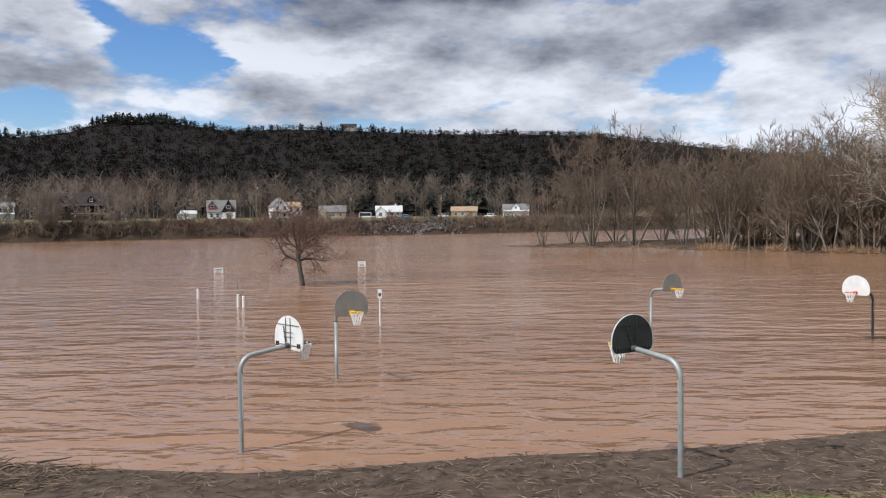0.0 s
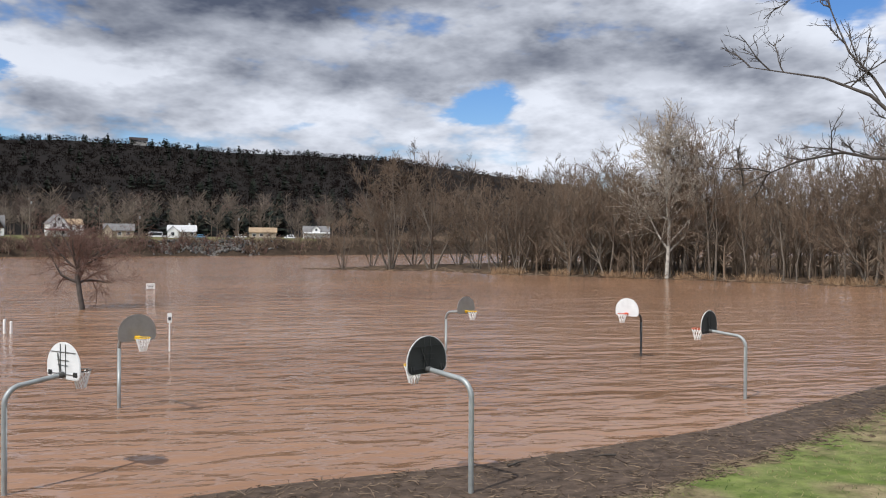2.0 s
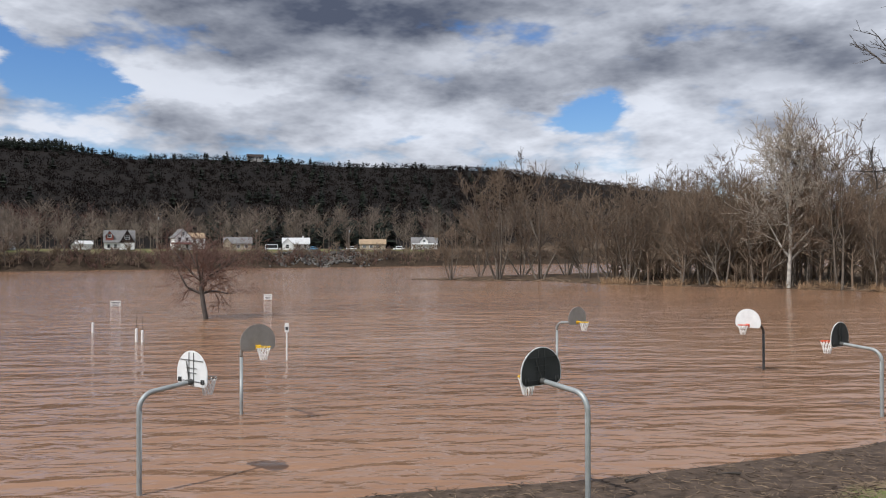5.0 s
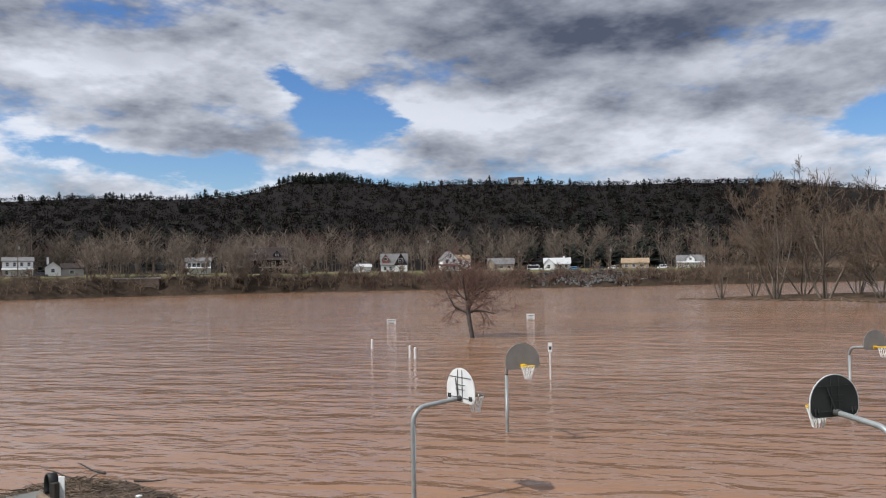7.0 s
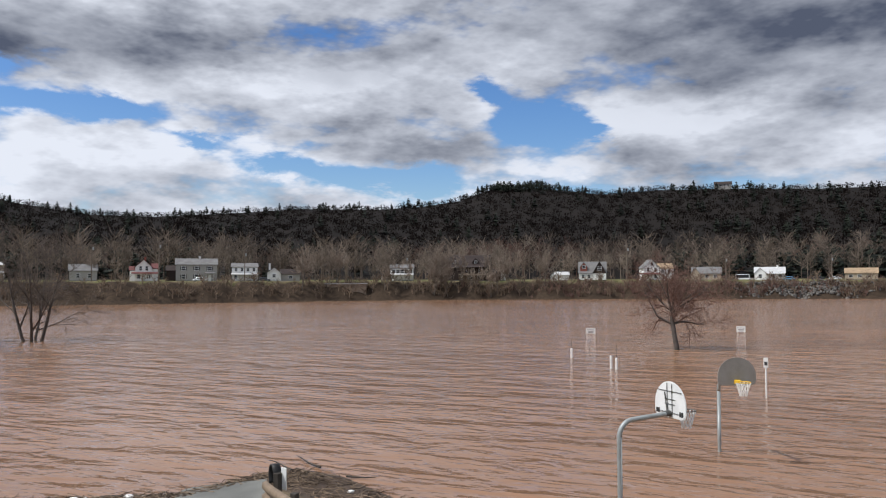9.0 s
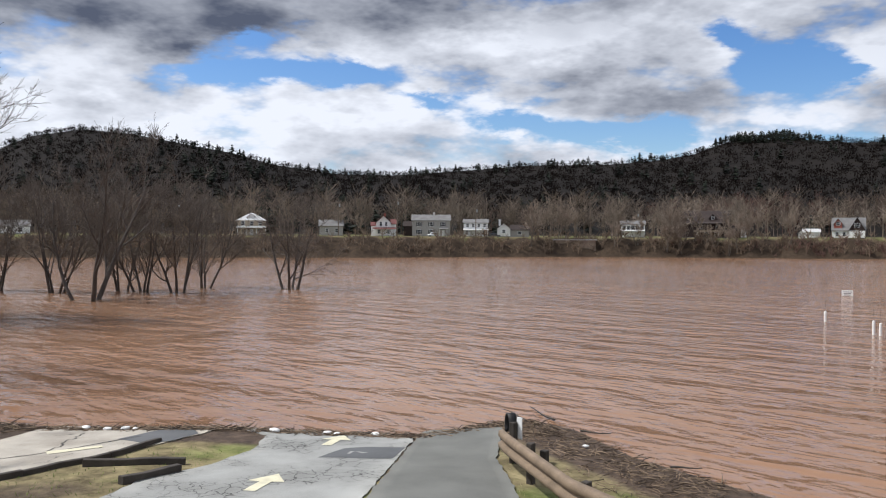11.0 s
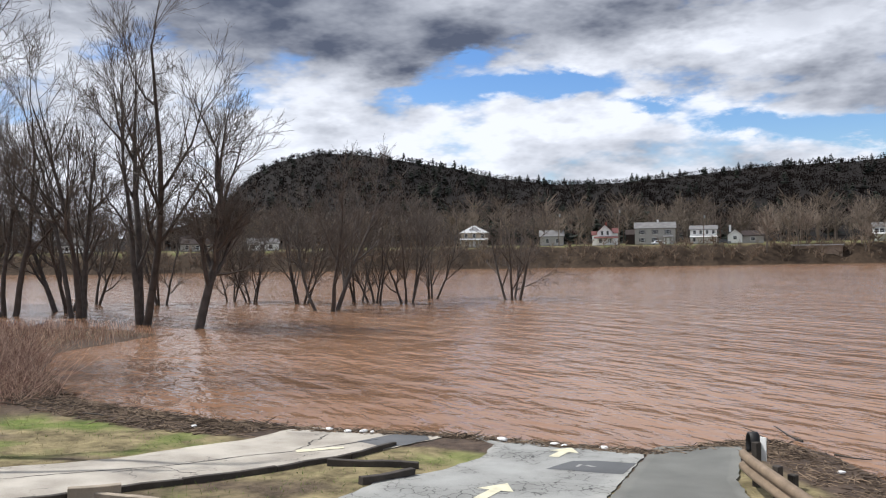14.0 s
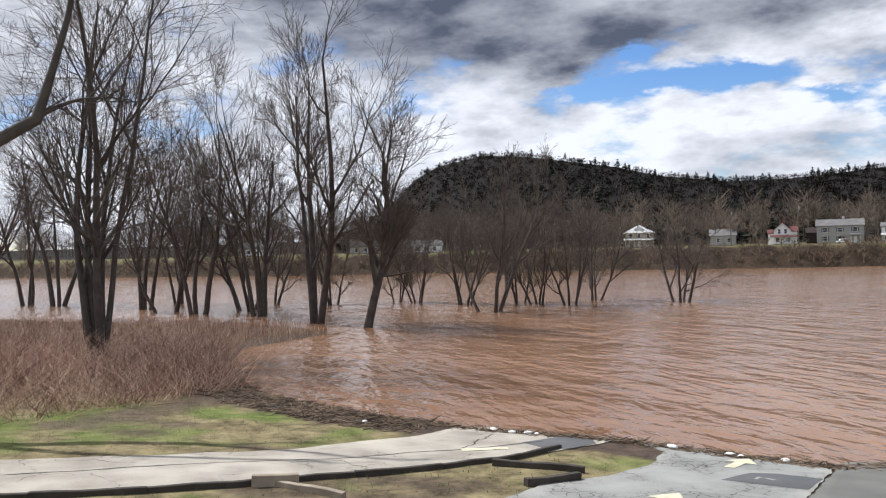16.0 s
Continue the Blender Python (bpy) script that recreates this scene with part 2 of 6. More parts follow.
def ground_material():
    """Grass, mud and leaf litter, mixed by the ground's own attribute (mud, grass, lush)."""
    m = bpy.data.materials.new("ground")
    m.use_nodes = True
    n, link = m.node_tree.nodes, m.node_tree.links
    bsdf = n["Principled BSDF"]
    tex, att = n.new("ShaderNodeTexCoord"), n.new("ShaderNodeAttribute")
    att.attribute_name = "soil"
    sep = n.new("ShaderNodeSeparateColor")
    link.new(att.outputs["Color"], sep.inputs[0])

    def tone(scale, dark, light, detail=6, lo=0.35, hi=0.68):
        q, r = n.new("ShaderNodeTexNoise"), n.new("ShaderNodeValToRGB")
        link.new(tex.outputs["Object"], q.inputs["Vector"])
        q.inputs["Scale"].default_value, q.inputs["Detail"].default_value, q.inputs["Roughness"].default_value = scale, detail, 0.7
        link.new(q.outputs[0], r.inputs[0])
        r.color_ramp.elements[0].position, r.color_ramp.elements[1].position = lo, hi
        r.color_ramp.elements[0].color, r.color_ramp.elements[1].color = (*dark, 1), (*light, 1)
        return r.outputs[0], q.outputs[0]

    def mix(f, a, b):
        q = n.new("ShaderNodeMix")
        q.data_type = "RGBA"
        link.new(f, q.inputs[0]), link.new(a, q.inputs[6]), link.new(b, q.inputs[7])
        return q.outputs[2]

    litter, h1 = tone(0.9, (0.055, 0.038, 0.026), (0.16, 0.11, 0.07))
    mud, h2 = tone(2.6, (0.042, 0.030, 0.022), (0.135, 0.096, 0.070), 10)
    dry, h3 = tone(1.3, (0.085, 0.068, 0.038), (0.33, 0.275, 0.15), 10)
    lush, h4 = tone(2.2, (0.035, 0.095, 0.008), (0.15, 0.25, 0.032), 10)
    patch = n.new("ShaderNodeMath")
    patch.operation, patch.use_clamp = "MULTIPLY_ADD", True
    q = n.new("ShaderNodeTexNoise")
    link.new(tex.outputs["Object"], q.inputs["Vector"])
    q.inputs["Scale"].default_value, q.inputs["Detail"].default_value = 0.35, 5
    wide = n.new("ShaderNodeMapRange")
    link.new(q.outputs[0], wide.inputs[0])
    wide.inputs[1].default_value, wide.inputs[2].default_value = 0.42, 0.6
    link.new(wide.outputs[0], patch.inputs[0])
    patch.inputs[1].default_value = 0.75
    link.new(sep.outputs[2], patch.inputs[2])
    minus = n.new("ShaderNodeMath")
    minus.operation, minus.use_clamp = "SUBTRACT", True
    link.new(patch.outputs[0], minus.inputs[0])
    minus.inputs[1].default_value = 0.45
    turf = mix(minus.outputs[0], dry, lush)
    colour = mix(sep.outputs[0], mix(sep.outputs[1], litter, turf), mud)
    # woods floor: the hill's cloud shade is painted in as a near-black tone
    shade_floor, h5 = tone(0.02, (0.008, 0.0065, 0.0055), (0.016, 0.0125, 0.010), 8)
    link.new(mix(att.outputs["Alpha"], colour, shade_floor), bsdf.inputs["Base Color"])
    wet = n.new("ShaderNodeMapRange")
    link.new(sep.outputs[0], wet.inputs[0])
    wet.inputs[3].default_value, wet.inputs[4].default_value = 0.95, 0.62
    link.new(wet.outputs[0], bsdf.inputs["Roughness"])
    bsdf.inputs["Specular IOR Level"].default_value = 0.10
    b = n.new("ShaderNodeBump")
    b.inputs["Strength"].default_value, b.inputs["Distance"].default_value = 0.7, 0.06
    link.new(h4, b.inputs["Height"])
    link.new(b.outputs[0], bsdf.inputs["Normal"])
    return m


def water_material():
    """Silty flood water: an opaque brown body under a rippled, mirror-like skin."""
    m = bpy.data.materials.new("flood_water")
    m.use_nodes = True
    n, link = m.node_tree.nodes, m.node_tree.links
    bsdf = n["Principled BSDF"]
    tex = n.new("ShaderNodeTexCoord")

    def wave(scale, squeeze, turn, detail, rough=0.5):
        p, q = n.new("ShaderNodeMapping"), n.new("ShaderNodeTexNoise")
        link.new(tex.outputs["Object"], p.inputs[0])
        p.inputs["Rotation"].default_value = (0, 0, radians(turn))
        p.inputs["Scale"].default_value = (scale * squeeze, scale, 1)
        link.new(p.outputs[0], q.inputs["Vector"])
        q.inputs["Scale"].default_value, q.inputs["Detail"].default_value, q.inputs["Roughness"].default_value = 1.0, detail, rough
        q.inputs["Distortion"].default_value = 0.4
        return q.outputs[0]

    silt = n.new("ShaderNodeValToRGB")
    link.new(wave(0.05, 0.5, -30, 5), silt.inputs[0])
    silt.color_ramp.elements[0].position, silt.color_ramp.elements[1].position = 0.3, 0.7
    silt.color_ramp.elements[0].color, silt.color_ramp.elements[1].color = (0.228, 0.124, 0.071, 1), (0.306, 0.176, 0.105, 1)
    link.new(silt.outputs[0], bsdf.inputs["Base Color"])
    bsdf.inputs["Roughness"].default_value, bsdf.inputs["IOR"].default_value = 0.12, 1.333
    bsdf.inputs["Specular IOR Level"].default_value = 0.5
    calm = n.new("ShaderNodeMapRange")
    link.new(wave(0.035, 0.45, -25, 3), calm.inputs[0])
    calm.inputs[1].default_value, calm.inputs[2].default_value, calm.inputs[3].default_value, calm.inputs[4].default_value = 0.32, 0.62, 0.5, 1.0
    ripples = (wave(0.10, 0.7, 15, 2), 0.7), (wave(0.42, 0.42, 8, 2), 1.15), (wave(1.15, 0.42, 18, 2), 0.66), (wave(3.6, 0.55, 10, 2), 0.12)
    total = None
    for value, weight in ripples:
        q = n.new("ShaderNodeMath")
        q.operation = "MULTIPLY_ADD"
        link.new(value, q.inputs[0])
        q.inputs[1].default_value = weight
        if total is None:
            q.inputs[2].default_value = 0
        else:
            link.new(total, q.inputs[2])
        total = q.outputs[0]
    b = n.new("ShaderNodeBump")
    b.inputs["Distance"].default_value = 0.36
    link.new(calm.outputs[0], b.inputs["Strength"])
    link.new(total, b.inputs["Height"])
    link.new(b.outputs[0], bsdf.inputs["Normal"])
    return m


GROUND, WATER = ground_material(), water_material()


def asphalt(name, dark, light, cracks):
    """Worn asphalt with aggregate, stains and, where it is old, a web of cracks."""
    m = bpy.data.materials.new(name)
    m.use_nodes = True
    n, link = m.node_tree.nodes, m.node_tree.links
    bsdf = n["Principled BSDF"]
    bsdf.inputs["Roughness"].default_value = 0.85
    tex = n.new("ShaderNodeTexCoord")
    big, small = n.new("ShaderNodeTexNoise"), n.new("ShaderNodeTexNoise")
    for q, s, d in ((big, 0.7, 6), (small, 45, 3)):
        link.new(tex.outputs["Object"], q.inputs["Vector"])
        q.inputs["Scale"].default_value, q.inputs["Detail"].default_value = s, d
    add = n.new("ShaderNodeMath")
    add.operation = "MULTIPLY_ADD"
    link.new(small.outputs[0], add.inputs[0])
    add.inputs[1].default_value = 0.45
    link.new(big.outputs[0], add.inputs[2])
    r = n.new("ShaderNodeValToRGB")
    link.new(add.outputs[0], r.inputs[0])
    r.color_ramp.elements[0].position, r.color_ramp.elements[1].position = 0.5, 0.9
    r.color_ramp.elements[0].color, r.color_ramp.elements[1].color = (*dark, 1), (*light, 1)
    last = r.outputs[0]
    height = add.outputs[0]
    if cracks:
        warp = n.new("ShaderNodeVectorMath")
        warp.operation = "MULTIPLY_ADD"
        w = n.new("ShaderNodeTexNoise")
        link.new(tex.outputs["Object"], w.inputs["Vector"])
        w.inputs["Scale"].default_value, w.inputs["Detail"].default_value = 2.5, 4
        link.new(w.outputs["Color"], warp.inputs[0])
        warp.inputs[1].default_value = (0.5, 0.5, 0.5)
        link.new(tex.outputs["Object"], warp.inputs[2])
        vor = n.new("ShaderNodeTexVoronoi")
        vor.feature = "DISTANCE_TO_EDGE"
        link.new(warp.outputs[0], vor.inputs["Vector"])
        vor.inputs["Scale"].default_value = cracks
        lim = n.new("ShaderNodeMapRange")
        link.new(vor.outputs["Distance"], lim.inputs[0])
        lim.inputs[1].default_value, lim.inputs[2].default_value = 0.005 * cracks, 0.014 * cracks
        where = n.new("ShaderNodeMapRange")
        link.new(big.outputs[0], where.inputs[0])
        where.inputs[1].default_value, where.inputs[2].default_value = 0.40, 0.50
        gate = n.new("ShaderNodeMath")
        gate.operation = "MAXIMUM"
        link.new(lim.outputs[0], gate.inputs[0]), link.new(where.outputs[0], gate.inputs[1])
        mx = n.new("ShaderNodeMix")
        mx.data_type = "RGBA"
        link.new(gate.outputs[0], mx.inputs[0])
        mx.inputs[6].default_value = (0.045, 0.043, 0.04, 1)
        link.new(last, mx.inputs[7])
        last = mx.outputs[2]
    link.new(last, bsdf.inputs["Base Color"])
    b = n.new("ShaderNodeBump")
    b.inputs["Strength"].default_value, b.inputs["Distance"].default_value = 0.4, 0.01
    link.new(height, b.inputs["Height"])
    link.new(b.outputs[0], bsdf.inputs["Normal"])
    return m


ASPHALT_OLD = asphalt("old_asphalt", (0.20, 0.20, 0.185), (0.34, 0.34, 0.32), 2.6)
ASPHALT_NEW = asphalt("smooth_asphalt", (0.105, 0.105, 0.094), (0.165, 0.165, 0.148), 0)
ASPHALT_WORN = asphalt("worn_asphalt", (0.25, 0.22, 0.18), (0.46, 0.42, 0.355), 0.45)
ASPHALT_PATCH = asphalt("patch_asphalt", (0.075, 0.078, 0.08), (0.12, 0.122, 0.125), 0)
PAINT = material("worn_road_paint", (0.62, 0.58, 0.42), 0.7, 0.15, 5, 0.1, 60)
TIMBER = material("dark_timber", (0.055, 0.046, 0.038), 0.85, 0.35, 3, 0.4, 40)
TIMBER_PALE = material("pale_timber", (0.30, 0.25, 0.19), 0.85, 0.3, 3, 0.4, 40)
RAIL = material("weathered_rail", (0.21, 0.155, 0.105), 0.7, 0.3, 2.5, 0.2, 40)
BLACK = material("rubber_and_shade_black", (0.014, 0.013, 0.013), 0.6, 0.2, 4, 0.1, 40)
DEBRIS = material("driftwood", (0.085, 0.058, 0.040), 0.9, 0.4, 2, 0, 30, island=0.8, tint=(0.26, 0.19, 0.13))
CANE = material("dry_cane", (0.33, 0.165, 0.12), 0.9, 0.45, 0.6, 0, 9, island=1.0, tint=(0.68, 0.48, 0.36))
STRAW = material("tan_reed", (0.30, 0.18, 0.10), 0.9, 0.35, 0.6, 0, 9, island=1.0, tint=(0.50, 0.34, 0.20))
BLADE = material("grass_blade", (0.060, 0.13, 0.014), 0.8, 0.4, 0.5, 0, 9, island=0.8, tint=(0.19, 0.27, 0.05))
DRY_BLADE = material("dry_blade", (0.24, 0.20, 0.085), 0.85, 0.3, 0.5, 0, 9, island=0.8, tint=(0.42, 0.35, 0.18))
LITTER = material("white_foam", (0.78, 0.77, 0.74), 0.7, 0.1, 6, 0.1, 30)
SIDING_WHITE = material("white_siding", (0.82, 0.82, 0.80), 0.7, 0.08, 0.8, 0, 6)
SIDING_GREY = material("grey_siding", (0.36, 0.345, 0.32), 0.7, 0.1, 0.8, 0, 6)
SIDING_BROWN = material("brown_siding", (0.030, 0.019, 0.016), 0.8, 0.2, 0.8, 0, 6)
SIDING_TAN = material("tan_siding", (0.42, 0.35, 0.26), 0.7, 0.12, 0.8, 0, 6)
ROOF_GREY = material("grey_shingle", (0.17, 0.165, 0.16), 0.9, 0.25, 0.6, 0, 5)
ROOF_DARK = material("brown_shingle", (0.040, 0.029, 0.026), 0.9, 0.25, 0.6, 0, 5)
ROOF_RED = material("red_shingle", (0.14, 0.055, 0.05), 0.9, 0.25, 0.6, 0, 5)
ROOF_TAN = material("tan_shingle", (0.33, 0.24, 0.15), 0.9, 0.25, 0.6, 0, 5)
ROOF_PALE = material("pale_metal_roof", (0.52, 0.52, 0.51), 0.5, 0.12, 0.6, 0, 5)
TRIM = material("white_trim", (0.80, 0.80, 0.78), 0.6, 0.05, 1, 0, 6)
PANE = material("window_glass", (0.018, 0.020, 0.024), 0.08, 0.1, 1, 0, 5, spec=0.6)
BRICK_RED = material("red_brick", (0.26, 0.085, 0.065), 0.85, 0.2, 1.5, 0, 9)
STONE = material("riprap_stone", (0.12, 0.11, 0.10), 0.9, 0.25, 1.2, 0, 8, island=0.8, tint=(0.17, 0.16, 0.145))
ABUTMENT = material("stone_wall", (0.30, 0.235, 0.175), 0.9, 0.25, 0.9, 0, 6)
POLE_WOOD = material("pole_wood", (0.16, 0.13, 0.105), 0.9, 0.2, 1, 0, 6)
CAR_WHITE = material("white_car_paint", (0.76, 0.77, 0.78), 0.25, 0.05, 1, 0, 5, spec=0.6)
CAR_BLUE = material("blue_car_paint", (0.12, 0.27, 0.42), 0.25, 0.05, 1, 0, 5, spec=0.6)
CAR_DARK = material("dark_car_paint", (0.05, 0.055, 0.06), 0.25, 0.05, 1, 0, 5, spec=0.6)
TARP_BLUE = material("blue_plastic", (0.03, 0.12, 0.30), 0.5, 0.15, 2, 0, 8)

# ---- mesh tools ----
def mesh_of(name, verts, faces, mat, smooth=False):
    """A mesh from arrays of corners and of faces with the same number of corners each."""
    verts, faces = np.asarray(verts, np.float32), np.asarray(faces, np.int32)
    me = bpy.data.meshes.new(name)
    me.vertices.add(len(verts))
    me.vertices.foreach_set("co", verts.ravel())
    k = faces.shape[1]
    me.loops.add(faces.size)
    me.loops.foreach_set("vertex_index", faces.ravel())
    me.polygons.add(len(faces))
    me.polygons.foreach_set("loop_start", np.arange(0, faces.size, k, dtype=np.int32))
    if smooth:
        me.polygons.foreach_set("use_smooth", np.ones(len(faces), bool))
    me.update(calc_edges=True)
    me.materials.append(mat)
    return me


def part(name, bm, mat, parent=None, label="", smooth=False, at=None):
    """Links a bmesh as one mesh object under a thing or under a part."""
    me = bpy.data.meshes.new(name)
    bm.to_mesh(me)
    bm.free()
    me.materials.append(mat)
    if smooth:
        me.polygons.foreach_set("use_smooth", np.ones(len(me.polygons), bool))
    ob = new(name, me)
    ob.parent = parent
    if at is not None:
        ob.matrix_basis = at
    return tagged(ob, label)


def thing(name, place, label, category, group="", kind=""):
    """An Empty at the base of a thing."""
    ob = new(name)
    ob.empty_display_size = 0.2
    ob.matrix_basis = place
    return tagged(ob, label, category, group, kind)


def box(bm, x0, x1, y0, y1, z0, z1, bevel=0.0):
    made = bmesh.ops.create_cube(bm, size=1, matrix=Matrix.LocRotScale(((x0 + x1) / 2, (y0 + y1) / 2, (z0 + z1) / 2), None, (x1 - x0, y1 - y0, z1 - z0)))
    if bevel:
        edges = list({e for v in made["verts"] for e in v.link_edges})
        bmesh.ops.bevel(bm, geom=edges, offset=bevel, segments=1, affect="EDGES")
    return bm


def block(*a, **k):
    return box(bmesh.new(), *a, **k)


def tubes(lines, radii, sides):
    """Tapered tubes along lines (count, points, 3) with radii (count, points): corners and four-cornered faces."""
    lines, radii = np.asarray(lines, float), np.asarray(radii, float)
    b, k, _ = lines.shape
    way = np.gradient(lines, axis=1)
    way /= np.linalg.norm(way, axis=2, keepdims=True) + 1e-9
    axes = np.array([[1.0, 0.13, 0], [0.1, 1.0, 0], [0, 0.07, 1.0]])
    worst = np.abs(way @ axes.T).max(1)
    ref = axes[worst.argmin(1)][:, None]
    s = np.cross(way, ref)
    s /= np.linalg.norm(s, axis=2, keepdims=True) + 1e-9
    t = np.cross(way, s)
    a = np.arange(sides) * 2 * np.pi / sides
    ring = lines[:, :, None] + radii[:, :, None, None] * (np.cos(a)[:, None] * s[:, :, None] + np.sin(a)[:, None] * t[:, :, None])
    idx = np.arange(b * k * sides).reshape(b, k, sides)
    lo, hi = idx[:, :-1], idx[:, 1:]
    faces = np.stack([lo, np.roll(lo, -1, 2), np.roll(hi, -1, 2), hi], -1)
    return ring.reshape(-1, 3), faces.reshape(-1, 4)


def joined(pieces):
    verts, faces, n = [], [], 0
    for v, f in pieces:
        verts.append(v), faces.append(f + n)
        n += len(v)
    return np.concatenate(verts), np.concatenate(faces)


def tube_part(name, line, radius, sides, mat, parent, label=""):
    line = np.asarray(line, float)[None]
    r = np.broadcast_to(np.asarray(radius, float), line.shape[:2])
    ob = new(name, mesh_of(name, *tubes(line, r, sides), mat, True))
    ob.parent = parent
    return tagged(ob, label)

# ---- lie of the land: near bank, flooded river, far bank, wooded ridge ----
NEAR_LAND = np.array([(11.6, 167), (23, 158), (37, 153), (44, 137), (52, 129), (59, 121), (66, 115), (77, 101), (88, 84), (112, 64),
                      (60, 47.5), (32, 30.4), (20.2, 24.8), (14.9, 22.2), (10.2, 20.9), (6.5, 19.9), (1.1, 19.3), (-2.5, 18.5), (-4.8, 18.2),
                      (-8, 18.6), (-11.1, 19.3), (-13.9, 20.8), (-15.5, 21), (-16.3, 19.4), (-16.6, 17.0), (-18.8, 15.4), (-21.4, 13.8), (-24.8, 10.5),
                      (-28.8, 7.6), (-34, 4.9), (-42.6, 4.0), (-53, 5.9), (-56.3, 9.6), (-60, 13.4), (-66, 12), (-76, 4), (-88, -8), (-115, -30), (-230, -120),
                      (-900, -900), (-900, -3000), (3500, -3000), (3500, 2200), (400, 400), (150, 250), (60, 197), (26, 181)])
FAR_SHORE = np.array([(-900, -520), (-420, -82), (-327, -13), (-266, 42), (-218, 112), (-180, 166), (-150, 222), (-122, 251), (-94, 268), (-66, 283), (-36, 296), (3, 313),
                      (60, 345), (150, 400), (400, 560), (1800, 1500)])
RIDGE = np.array([(-80, 1.2), (-60, 1.6), (-46, 2.0), (-35, 2.4), (-26.6, 3.3), (-19.8, 4.5), (-14.3, 5.35), (-10.5, 5.85), (-4.5, 6.15), (1, 6.2), (6.75, 6.5), (11.5, 6.55),
                  (15, 6.35), (16.8, 6.6), (19.4, 6.9), (22.8, 6.85), (24.2, 6.4), (25.2, 6.0), (28, 5.6), (31, 5.4), (36.5, 5.4), (42, 4.95), (46.4, 4.65), (50.4, 4.7),
                  (54.4, 5.25), (57.6, 6.05), (61.6, 6.7), (64.3, 7.1), (67, 7.2), (70, 6.55), (71.8, 5.6), (73.6, 3.6), (76, 1.9), (79, 1.2), (99, 0.9), (130, 0.6)])
RIDGE_FAR = 1050.0


def shore_distance(x, y):
    """Metres inland from the near waterline (negative: over the water)."""
    p = np.stack([x, y], -1).reshape(-1, 2)
    a, b = NEAR_LAND, np.roll(NEAR_LAND, -1, 0)
    best, inside = np.full(len(p), 1e9), np.zeros(len(p), bool)
    for (ax, ay), (bx, by) in zip(a, b):
        dx, dy = bx - ax, by - ay
        t = np.clip(((p[:, 0] - ax) * dx + (p[:, 1] - ay) * dy) / (dx * dx + dy * dy), 0, 1)
        best = np.minimum(best, np.hypot(p[:, 0] - ax - t * dx, p[:, 1] - ay - t * dy))
        cross = (ay > p[:, 1]) != (by > p[:, 1])
        inside ^= cross & (p[:, 0] < (bx - ax) * (p[:, 1] - ay) / (by - ay + 1e-12) + ax)
    return np.where(inside, best, -best).reshape(np.shape(x))


def bumps(x, y):
    return (np.sin(x * 0.9 + 1.3 * np.sin(y * 0.7)) + np.sin(y * 1.1 + 1.7 * np.sin(x * 0.53 + 2)) + 0.6 * np.sin(x * 2.3 + y * 1.9) + 0.4 * np.sin(x * 4.1 - y * 3.3 + 1)) / 3


_order = np.degrees(np.arctan2(-FAR_SHORE[:, 0], FAR_SHORE[:, 1]))
_turn = np.argsort(_order)


def far_radius(az):
    """The far waterline's distance at a bearing, in degrees to the left of +y."""
    return np.interp(az, _order[_turn], np.hypot(*FAR_SHORE[_turn].T))


def land_height(x, y):
    x, y = np.asarray(x, float), np.asarray(y, float)
    d = shore_distance(x, y)
    island = np.clip((np.hypot(x, y) - 60) / 20, 0, 1)
    reed = np.clip((-x - 30) / 8, 0, 1) * (1 - island)
    mound = np.clip((10.5 - np.hypot(x + 0.5, y)) / 6, 0, 1)
    up = np.minimum(0.07 * d, 1.15) + 2.6 * mound * mound * (3 - 2 * mound)
    low = np.minimum(0.055 * d, 1.3)
    near = np.where(d > 0, up * (1 - np.maximum(island, reed)) + low * np.maximum(island, reed), np.maximum(0.10 * d, -2.5))
    near = near + np.clip(np.abs(d) / 3, 0, 1) * 0.03 * bumps(x, y)
    az, r = np.degrees(np.arctan2(-x, y)), np.hypot(x, y)
    s = r - far_radius(az) + 1.6 * np.sin(az * 2.1) + 0.8 * np.sin(az * 5.3)
    el = np.interp(az, RIDGE[:, 0], RIDGE[:, 1])
    top = 5.8 + RIDGE_FAR * np.tan(np.radians(el))
    bank = 6.6 * np.clip(s / 13, 0, 1) ** 0.8 + 1.2 * np.clip((s - 20) / 60, 0, 1)
    back = np.clip((r - 400) / (RIDGE_FAR - 400), 0, 1)
    hill = bank + (top - 7.8) * back ** 1.25 * (1 - np.clip((r - RIDGE_FAR) / 900, 0, 1) ** 1.5)
    wooded = (az > -75) & (az < 125) & (s > -40)
    far = np.where(s > 0, hill, np.maximum(0.12 * s, -2.5))
    return np.where(wooded, np.maximum(near, far), near)


def mud_reach(x):
    """How far the mud runs inland from the waterline."""
    return np.interp(x, (-9, -5, 0, 8, 12, 20, 30), (2.6, 4.4, 5.2, 4.6, 3.7, 2.7, 2.6))


